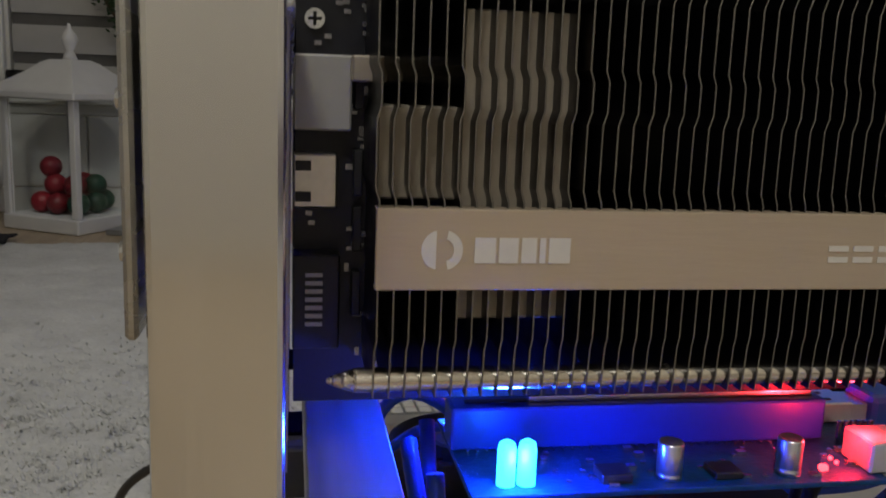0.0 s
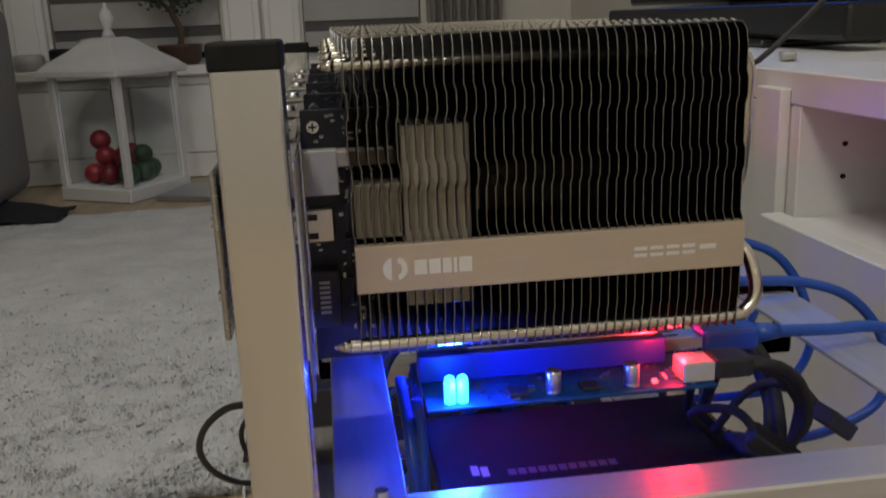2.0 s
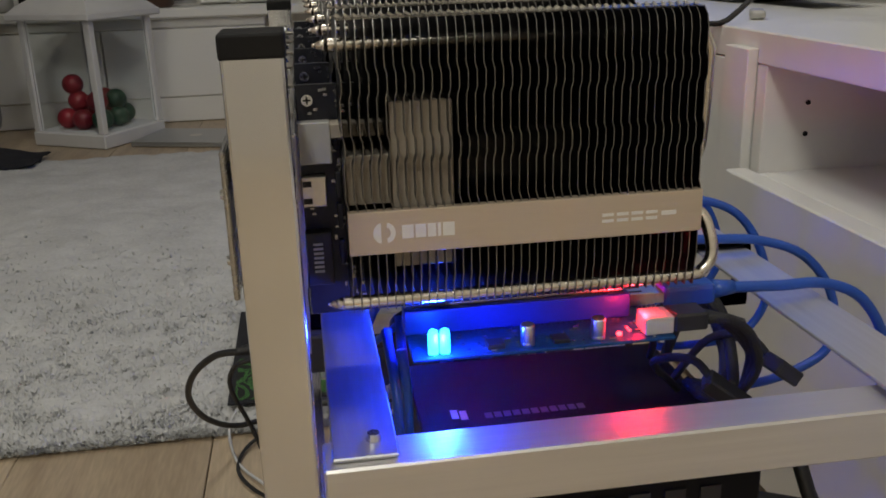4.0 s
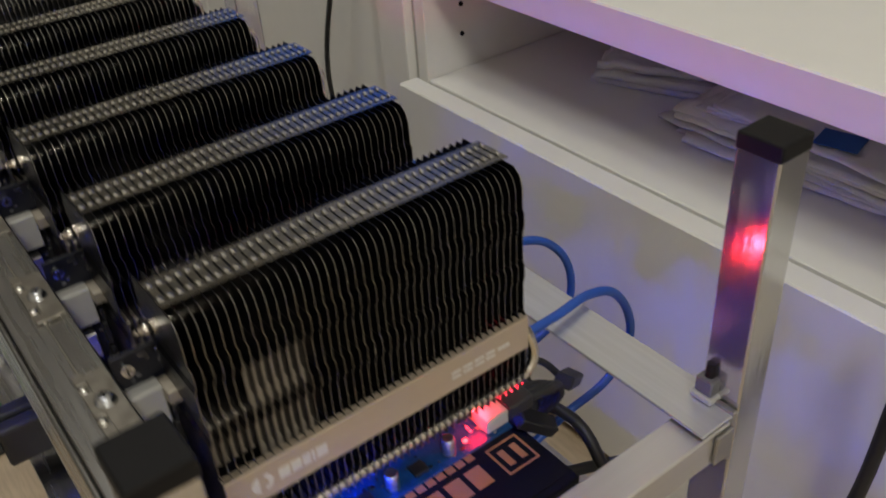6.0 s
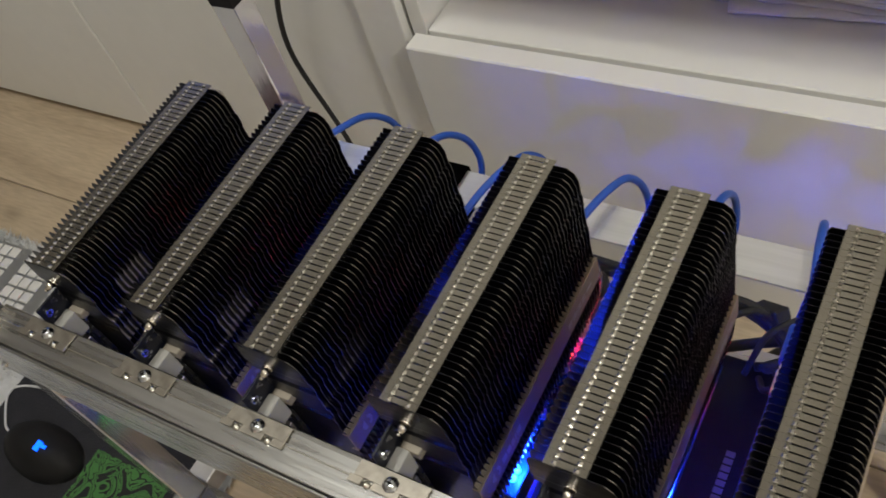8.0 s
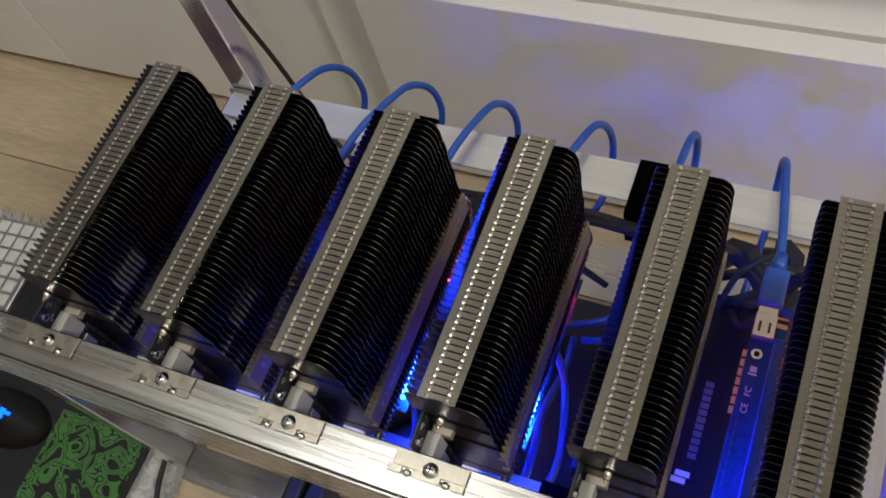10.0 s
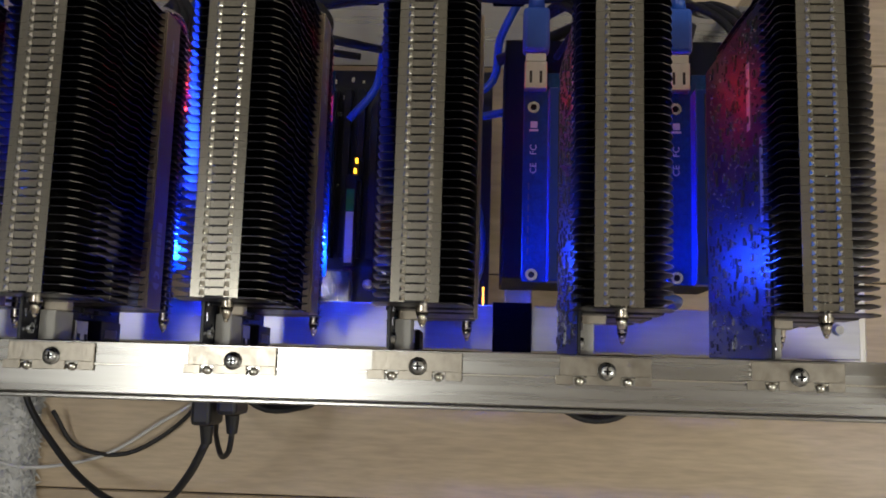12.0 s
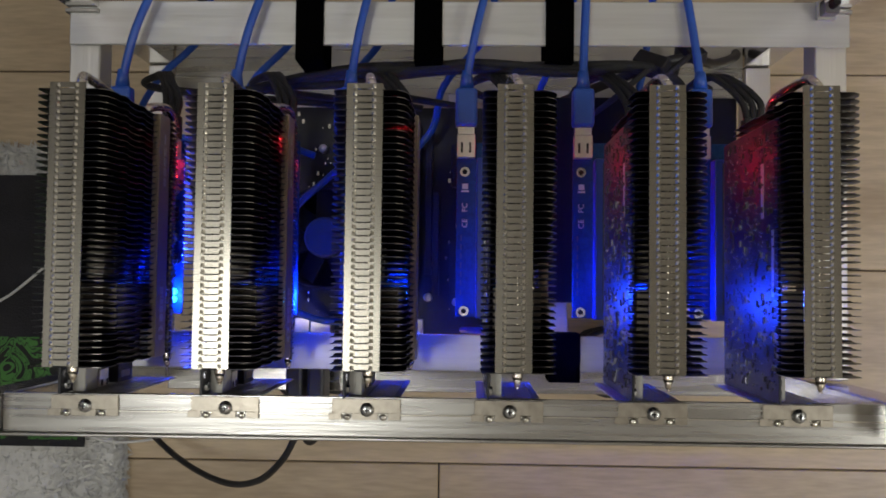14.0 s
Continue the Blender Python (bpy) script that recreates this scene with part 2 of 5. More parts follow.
M_DARK_CLOTH = material("dark_cloth", (0.018, 0.018, 0.022), 0.95, 0, 0.3, 40, bump=0.6, bump_scale=400)
M_LANTERN = material("white_painted_wood", (0.66, 0.655, 0.65), 0.6, 0, 0.06, 15, bump=0.2, bump_scale=120)
M_RED_BALL = material("red_bauble", (0.20, 0.008, 0.016), 0.42, 0, 0.2, 30, random=0.25)
M_GREEN_BALL = material("green_bauble", (0.012, 0.07, 0.04), 0.42, 0, 0.2, 30, random=0.25)
M_LEAF = material("bonsai_leaf", (0.022, 0.052, 0.016), 0.6, 0, 0.35, 20, random=0.2)
M_BARK = material("bonsai_bark", (0.10, 0.07, 0.045), 0.9, 0, 0.3, 60, bump=0.8, bump_scale=200)
M_POT = material("brown_glazed_pot", (0.09, 0.045, 0.028), 0.4, 0, 0.2, 30)
M_LAPTOP = material("silver_laptop_shell", (0.50, 0.51, 0.52), 0.35, 0.85, 0.04, 30)
M_KEY = material("white_key", (0.74, 0.73, 0.70), 0.5, 0, 0.03, 60, random=0.04)
M_PAPER = material("white_paper", (0.74, 0.73, 0.72), 0.8, 0, 0.05, 12, bump=0.2, bump_scale=60, random=0.08)
M_GREEN_PAPER = material("green_folder", (0.05, 0.16, 0.07), 0.6, 0, 0.1, 20)
M_BLUE_PRINT = material("blue_print", (0.02, 0.10, 0.33), 0.5, 0, 0.1, 30)
M_TV_BLACK = material("television_black", (0.012, 0.012, 0.013), 0.35, 0, 0.15, 30)
M_TV_BLUE = material("television_picture", (0.01, 0.06, 0.3), 0.3, 0, 0.0, 5, emit=(0.012, 0.13, 0.80), power=0.9)
M_TV_DARKBLUE = material("television_taskbar", (0.01, 0.03, 0.15), 0.3, 0, 0.0, 5, emit=(0.03, 0.06, 0.24), power=0.7)
M_TV_PALE = material("television_bars", (0.1, 0.3, 0.5), 0.3, 0, 0.0, 5, emit=(0.13, 0.36, 0.75), power=0.8)
M_TV_VIOLET = material("television_violet_bar", (0.2, 0.1, 0.5), 0.3, 0, 0.0, 5, emit=(0.22, 0.12, 0.62), power=0.8)


def wood_material():
    m = bpy.data.materials.new("pale_oak_plank")
    m.use_nodes = True
    n, l = m.node_tree.nodes, m.node_tree.links
    b = n["Principled BSDF"]
    coord, info = n.new("ShaderNodeTexCoord"), n.new("ShaderNodeObjectInfo")
    shift = n.new("ShaderNodeVectorMath")
    shift.operation = "MULTIPLY_ADD"
    shift.inputs[1].default_value = (1, 1, 1)
    l.new(coord.outputs["Object"], shift.inputs[0])
    rand = n.new("ShaderNodeVectorMath")
    rand.operation = "SCALE"
    rand.inputs[0].default_value = (7.0, 13.0, 3.0)
    l.new(info.outputs["Random"], rand.inputs["Scale"])
    l.new(rand.outputs[0], shift.inputs[2])
    mapping = n.new("ShaderNodeMapping")
    mapping.inputs["Scale"].default_value = (9.0, 1.1, 9.0)
    l.new(shift.outputs[0], mapping.inputs["Vector"])
    wave = n.new("ShaderNodeTexNoise")
    wave.inputs["Scale"].default_value, wave.inputs["Detail"].default_value, wave.inputs["Distortion"].default_value = 1.6, 8, 1.6
    l.new(mapping.outputs[0], wave.inputs["Vector"])
    grain = n.new("ShaderNodeTexNoise")
    grain.inputs["Scale"].default_value, grain.inputs["Detail"].default_value = 26, 4
    l.new(mapping.outputs[0], grain.inputs["Vector"])
    ramp = n.new("ShaderNodeValToRGB")
    ramp.color_ramp.elements[0].position, ramp.color_ramp.elements[0].color = 0.30, (0.42, 0.32, 0.215, 1)
    ramp.color_ramp.elements[1].position, ramp.color_ramp.elements[1].color = 0.62, (0.54, 0.43, 0.30, 1)
    l.new(wave.outputs["Fac"], ramp.inputs[0])
    mix = n.new("ShaderNodeMix")
    mix.data_type, mix.blend_type = "RGBA", "MULTIPLY"
    mix.inputs[0].default_value = 0.35
    l.new(ramp.outputs[0], mix.inputs[6])
    tone = n.new("ShaderNodeMapRange")
    tone.inputs["From Min"].default_value, tone.inputs["From Max"].default_value = 0.35, 0.65
    tone.inputs["To Min"].default_value, tone.inputs["To Max"].default_value = 0.7, 1.2
    l.new(grain.outputs["Fac"], tone.inputs["Value"])
    l.new(tone.outputs[0], mix.inputs[7])
    knots = n.new("ShaderNodeTexVoronoi")
    knots.inputs["Scale"].default_value = 3.1
    km = n.new("ShaderNodeMapping")
    km.inputs["Scale"].default_value = (1.6, 0.8, 1)
    l.new(shift.outputs[0], km.inputs["Vector"])
    l.new(km.outputs[0], knots.inputs["Vector"])
    kr = n.new("ShaderNodeMapRange")
    kr.inputs["From Min"].default_value, kr.inputs["From Max"].default_value = 0.02, 0.09
    kr.inputs["To Min"].default_value, kr.inputs["To Max"].default_value = 0.62, 1.0
    l.new(knots.outputs["Distance"], kr.inputs["Value"])
    pr = n.new("ShaderNodeMapRange")
    pr.inputs["To Min"].default_value, pr.inputs["To Max"].default_value = 0.88, 1.08
    l.new(info.outputs["Random"], pr.inputs["Value"])
    mul = n.new("ShaderNodeMath")
    mul.operation = "MULTIPLY"
    l.new(kr.outputs[0], mul.inputs[0])
    l.new(pr.outputs[0], mul.inputs[1])
    out = n.new("ShaderNodeVectorMath")
    out.operation = "SCALE"
    l.new(mix.outputs[2], out.inputs[0])
    l.new(mul.outputs[0], out.inputs["Scale"])
    l.new(out.outputs[0], b.inputs["Base Color"])
    b.inputs["Roughness"].default_value = 0.42
    h = n.new("ShaderNodeBump")
    h.inputs["Strength"].default_value, h.inputs["Distance"].default_value = 0.12, 0.001
    l.new(grain.outputs["Fac"], h.inputs["Height"])
    l.new(h.outputs[0], b.inputs["Normal"])
    return m


def rug_material():
    m = material("grey_shag_rug", (0.60, 0.60, 0.59), 1.0, 0, 0.16, 9, bump=0.7, bump_scale=160, fine=140)
    return m


def camo_material():
    """Black cloth with a printed green scroll pattern."""
    m = bpy.data.materials.new("green_scroll_print")
    m.use_nodes = True
    n, l = m.node_tree.nodes, m.node_tree.links
    b = n["Principled BSDF"]
    coord = n.new("ShaderNodeTexCoord")
    warp = n.new("ShaderNodeTexNoise")
    warp.inputs["Scale"].default_value, warp.inputs["Detail"].default_value, warp.inputs["Distortion"].default_value = 21, 1.5, 2.6
    l.new(coord.outputs["Object"], warp.inputs["Vector"])
    ramp = n.new("ShaderNodeValToRGB")
    ramp.color_ramp.interpolation = "CONSTANT"
    dark, green = (0.010, 0.012, 0.010, 1), (0.055, 0.17, 0.04, 1)
    e = ramp.color_ramp.elements
    e[0].position, e[0].color = 0.0, dark
    e[1].position, e[1].color = 0.41, green
    for pos, col in ((0.46, dark), (0.48, green), (0.535, dark), (0.555, green), (0.62, dark)):
        q = e.new(pos)
        q.color = col
    l.new(warp.outputs["Fac"], ramp.inputs[0])
    grain = n.new("ShaderNodeTexNoise")
    grain.inputs["Scale"].default_value = 500
    l.new(coord.outputs["Object"], grain.inputs["Vector"])
    h = n.new("ShaderNodeBump")
    h.inputs["Strength"].default_value, h.inputs["Distance"].default_value = 0.4, 0.001
    l.new(grain.outputs["Fac"], h.inputs["Height"])
    l.new(h.outputs[0], b.inputs["Normal"])
    l.new(ramp.outputs[0], b.inputs["Base Color"])
    b.inputs["Roughness"].default_value = 0.85
    return m


for dull, gloss in ((M_VELCRO, 0.02), (M_PCB_BLUE, 0.2), (M_PSU, 0.15), (M_CAP, 0.2)):
    dull.node_tree.nodes["Principled BSDF"].inputs["Specular IOR Level"].default_value = gloss
M_WOOD, M_RUG, M_CAMO = wood_material(), rug_material(), camo_material()

# ---- large structure ----
X0, X1, Y0, Y1, ZC = -2.6, 0.95, -2.3, 3.0, 2.5


def structure(name, bm, material, label, category):
    return solid(name, bm, material, label, category, kind="structure")


def build_room():
    structure("ceiling", cube(X0 - 0.1, X1 + 0.1, Y0 - 0.1, Y1 + 0.1, ZC, ZC + 0.1), M_CEILING, "plain white painted ceiling over the room", "ceiling")
    structure("wall_east", cube(X1, X1 + 0.1, Y0, Y1, 0, ZC), M_WALL, "plain cream painted wall behind the low cabinets", "wall")
    structure("wall_west", cube(X0 - 0.1, X0, Y0, Y1, 0, ZC), M_WALL, "plain cream painted wall of the room", "wall")
    structure("wall_south", cube(X0, X1, Y0 - 0.1, Y0, 0, ZC), M_WALL, "plain cream painted wall behind the viewer", "wall")
    bm = bmesh.new()
    sill, head = 0.40, 2.15
    holes = ((-1.75, -1.20), (-0.92, -0.335), (-0.045, 0.385))
    box(bm, X0 - 0.1, X1 + 0.1, Y1, Y1 + 0.16, 0, sill)
    box(bm, X0 - 0.1, X1 + 0.1, Y1, Y1 + 0.16, head, ZC)
    edges = [X0 - 0.1] + [v for h in holes for v in h] + [X1 + 0.1]
    for a, b in zip(edges[::2], edges[1::2]):
        box(bm, a, b, Y1, Y1 + 0.16, sill, head)
    structure("wall_north", bm, M_WALL, "cream painted wall with window openings", "wall")
    for i, (a, b) in enumerate(holes):
        w = thing("window_%d" % (i + 1), (a + b) / 2, Y1 + 0.08, sill, "white framed window showing the dark night", "window", kind="structure")
        f = 0.05
        for args in ((a, b, sill, sill + f), (a, b, head - f, head), (a, a + f, sill + f, head - f), (b - f, b, sill + f, head - f)):
            part("window_frame", cube(args[0], args[1], Y1 + 0.05, Y1 + 0.11, args[2], args[3], 0.004), M_TRIM, w)
        pane = part("pane", cube(a + f, b - f, Y1 + 0.078, Y1 + 0.084, sill + f, head - f), M_GLASS, w)
        pane.visible_shadow = False
        blind = thing("roller_blind", (a + b) / 2, Y1 + 0.02, sill, "grey and sheer striped roller blind, lowered over the window", "blind", "blinds at the windows")
        z, period, gap = 0.397, 0.128, 0.038
        part("sheer_sheet", cube(a + 0.005, b - 0.005, Y1 + 0.024, Y1 + 0.026, sill + 0.03, head - 0.04), M_BLIND_DARK, blind, "dark sheer fabric between the stripes")
        while z < head - 0.15:
            part("stripe", cube(a + 0.005, b - 0.005, Y1 + 0.016, Y1 + 0.021, z, z + period - gap), M_BLIND, blind)
            z += period
        part("bottom_bar", cube(a + 0.004, b - 0.004, Y1 + 0.012, Y1 + 0.030, sill + 0.012, sill + 0.034, 0.004), M_CAP, blind)
        part("roller_box", cube(a + 0.002, b - 0.002, Y1 + 0.004, Y1 + 0.06, head - 0.07, head - 0.004, 0.006), M_TRIM, blind)
    structure("window_sill", cube(X0 + 0.004, 0.50, Y1 - 0.17, Y1 - 0.003, 0.36, 0.395, 0.006), M_TRIM, "long white window sill board under the windows", "sill")
    structure("backdrop", cube(X0, X1, Y1 + 1.0, Y1 + 1.05, -0.5, 3.2), M_NIGHT, "dark night outside the windows", "backdrop")
    bm = bmesh.new()
    box(bm, X0 + 0.002, X1 - 0.002, Y1 - 0.016, Y1 - 0.002, 0.004, 0.085, 0.003)
    structure("baseboard", bm, M_TRIM, "white painted baseboard along the window wall", "baseboard")
    bm = bmesh.new()
    box(bm, X1 - 0.016, X1 - 0.002, Y0 + 0.01, Y1 - 0.02, 0.004, 0.085, 0.003)
    box(bm, X0 + 0.002, X0 + 0.016, Y0 + 0.01, Y1 - 0.02, 0.004, 0.085, 0.003)
    structure("baseboard", bm, M_TRIM, "white painted baseboard along the side walls", "baseboard")
    # white casement profiles standing between the windows
    for xa, xb in ((-1.19, -1.065), (-1.055, -0.93), (-0.325, -0.195), (-0.185, -0.055)):
        bm = bmesh.new()
        box(bm, xa, xb, Y1 - 0.034, Y1 - 0.0005, sill, head, 0.006, None, 2)
        box(bm, xa + 0.022, xb - 0.022, Y1 - 0.046, Y1 - 0.0345, sill + 0.004, head - 0.004, 0.005, None, 2)
        structure("trim", bm, M_TRIM, "white painted window casing profile between the blinds", "trim")
    # radiator casing under the windows
    w = thing("radiator_casing", -0.35, Y1 - 0.11, 0, "white panelled casing under the window sill", "casing")
    for a, b in ((-1.95, -1.30), (-1.295, -0.66), (-0.655, -0.10)):
        part("casing_panel", cube(a, b, Y1 - 0.13, Y1 - 0.112, 0.09, 0.325, 0.004), M_TRIM, w)
    part("casing_ledge", cube(-1.95, -0.10, Y1 - 0.136, Y1 - 0.02, 0.327, 0.359, 0.004), M_TRIM, w)
    part("casing_plinth", cube(-1.95, -0.10, Y1 - 0.122, Y1 - 0.02, 0.002, 0.089, 0.003), M_TRIM, w)
    # curtain
    bm = bmesh.new()
    nx, nz = 90, 8
    grid = [[bm.verts.new((0.40 + 0.27 * i / nx, Y1 - 0.075 + 0.028 * math.sin(i * 0.62) + 0.008 * math.sin(i * 1.7 + j * 0.3), 0.03 + 2.3 * j / nz)) for i in range(nx + 1)] for j in range(nz + 1)]
    for j in range(nz):
        for i in range(nx):
            bm.faces.new((grid[j][i], grid[j][i + 1], grid[j + 1][i + 1], grid[j + 1][i]))
    curtain = solid("curtain", bm, M_CURTAIN, "grey cloth curtain gathered beside the window", "curtain", smooth=True)
    mod = curtain.modifiers.new("thick", "SOLIDIFY")
    mod.thickness = 0.003


def build_floor():
    floor = structure("floor", cube(X0 - 0.1, X1 + 0.1, Y0 - 0.1, Y1 + 0.1, -0.06, -0.006), M_CAP, "pale oak plank floor with visible joints", "floor")
    width, seam0 = 0.2225, -0.126
    shapes = {}
    rng = random.Random(4)
    row = math.floor((X0 - seam0) / width)
    while seam0 + row * width < X1:
        x = seam0 + row * width
        y = Y0 - rng.uniform(0.1, 1.2)
        if row == -1:
            y = 0.226 - 1.29 * 2
        while y < Y1:
            length = 1.29
            key = (round(max(x, X0), 3), round(min(x + width, X1), 3), round(length, 3))
            size = (key[1] - key[0], length)
            skey = tuple(round(s, 3) for s in size)
            if skey not in shapes:
                g = 0.0007
                shapes[skey] = mesh_of("plank", cube(g, size[0] - g, g, size[1] - g, -0.012, 0, 0.0012), M_WOOD)
            ob = new("plank", shapes[skey])
            ob.location = (key[0], y, rng.uniform(-0.0002, 0.0))
            ob.parent = floor
            y += length
        row += 1


def build_rug():
    rng = random.Random(9)
    x0, x1, y0, y1 = -2.3, 0.225, 0.585, 2.28
    nx, ny = 190, 130
    bm = bmesh.new()
    grid = []
    for j in range(ny + 1):
        line = []
        for i in range(nx + 1):
            x, y = x0 + (x1 - x0) * i / nx, y0 + (y1 - y0) * j / ny
            edge = min(i, nx - i, j, ny - j)
            wob = 0.008 * noise.noise((x * 14, y * 14, 1.7)) if edge == 0 else 0
            z = 0.003 if edge == 0 else 0.011 + 0.005 * noise.noise((x * 38, y * 38, 0.3)) + 0.003 * noise.noise((x * 9, y * 9, 4.0))
            line.append(bm.verts.new((x + wob + rng.uniform(-0.002, 0.002), y + wob + rng.uniform(-0.002, 0.002), z)))
        grid.append(line)
    for j in range(ny):
        for i in range(nx):
            bm.faces.new((grid[j][i], grid[j][i + 1], grid[j + 1][i + 1], grid[j + 1][i]))
    rug = solid("rug", bm, M_RUG, "thick grey shaggy rug lying on the planks", "rug", smooth=True)
    mod = rug.modifiers.new("thick", "SOLIDIFY")
    mod.thickness, mod.offset = 0.0025, -1
    # loose tufts along the seen edges and the near field
    verts, faces = [], []
    def tuft(x, y, z):
        for _ in range(3):
            a = rng.uniform(0, 6.28)
            l = rng.uniform(0.006, 0.013)
            dx, dy = math.cos(a), math.sin(a)
            k = len(verts)
            w = 0.0016
            verts.extend(((x - dy * w, y + dx * w, z - 0.003), (x + dy * w, y - dx * w, z - 0.003), (x + dx * l, y + dy * l, z + rng.uniform(0.001, 0.007))))
            faces.append((k, k + 1, k + 2))
    for _ in range(16000):
        tuft(rng.uniform(-1.0, x1), y0 + abs(rng.gauss(0, 0.35)), 0.011)
    for _ in range(3000):
        tuft(rng.uniform(-1.2, x1), y0 + rng.uniform(-0.004, 0.01), 0.006)
    for _ in range(3000):
        tuft(x1 + rng.uniform(-0.01, 0.004), rng.uniform(y0, y1), 0.006)
    me = bpy.data.meshes.new("rug_tufts")
    me.from_pydata(verts, [], faces)
    me.materials.append(M_RUG)
    t = new("shag_nap", me)
    t.parent = rug
    tagged(t, kind="stuff")


build_room()
build_rug()


# ---- the low white cabinets ----
def build_cabinets():
    c = thing("tv_bench", 0.66, -0.05, 0, "white low cabinet with an open compartment over a drawer", "cabinet")
    xa, xb, ya, yb = 0.48, 0.90, -0.72, 0.485
    part("top_board", cube(xa, xb, ya, yb, 0.425, 0.458, 0.0015), M_WHITE_LAC, c)
    part("side_panel", cube(xa + 0.001, xb, yb - 0.019, yb - 0.001, 0.02, 0.4245, 0.001), M_WHITE_EDGE, c)
    part("side_panel", cube(xa + 0.001, xb, ya + 0.001, ya + 0.019, 0.02, 0.4245, 0.001), M_WHITE_EDGE, c)
    part("shelf", cube(xa + 0.0015, xb, ya + 0.02, yb - 0.02, 0.2925, 0.3130, 0.0012), M_WHITE_LAC, c)
    part("back_panel", cube(xb - 0.006, xb, ya + 0.02, yb - 0.02, 0.02, 0.4245), M_WHITE_LAC, c)
    part("bottom_board", cube(xa + 0.002, xb - 0.008, ya + 0.02, yb - 0.02, 0.02, 0.038), M_WHITE_LAC, c)
    part("plinth", cube(xa + 0.03, xb - 0.05, ya + 0.03, yb - 0.03, 0.0, 0.0195), M_WHITE_EDGE, c)
    d = part("drawer", cube(0.4465, 0.4705, ya + 0.003, 0.472, 0.012, 0.318, 0.0015), M_WHITE_LAC, c, "white drawer front standing proud of the body")
    subpart("drawer_rail", cube(0.4710, 0.4795, ya + 0.024, 0.464, 0.288, 0.3010, 0.0008), M_WHITE_EDGE, d)
    for dy, z in ((0.0, 0.385), (0.0, 0.352)):
        bm = bmesh.new()
        rod(bm, (xa + 0.05, yb - 0.0205, z), (xa + 0.05, yb - 0.0188, z), 0.0026)
        part("peg_hole", bm, M_CAP, c)
    n = thing("side_cabinet", 0.70, 1.3, 0, "closed plain white low cabinet standing beside the tv bench", "cabinet")
    part("carcass", cube(0.502, 0.90, 0.4875, 2.20, 0.02, 0.424, 0.001), M_WHITE_EDGE, n)
    part("top_board", cube(0.483, 0.90, 0.4875, 2.20, 0.425, 0.4575, 0.0015), M_WHITE_LAC, n)
    part("plinth", cube(0.52, 0.85, 0.51, 2.18, 0.0, 0.0195), M_WHITE_EDGE, n)
    for a, b in ((0.489, 1.058), (1.061, 1.63), (1.633, 2.199)):
        part("door_front", cube(0.483, 0.5015, a, b, 0.012, 0.4235, 0.0015), M_WHITE_LAC, n)
    part("filler_strip", cube(0.4705, 0.4825, 0.4875, 0.540, 0.012, 0.44, 0.001), M_WHITE_EDGE, n)


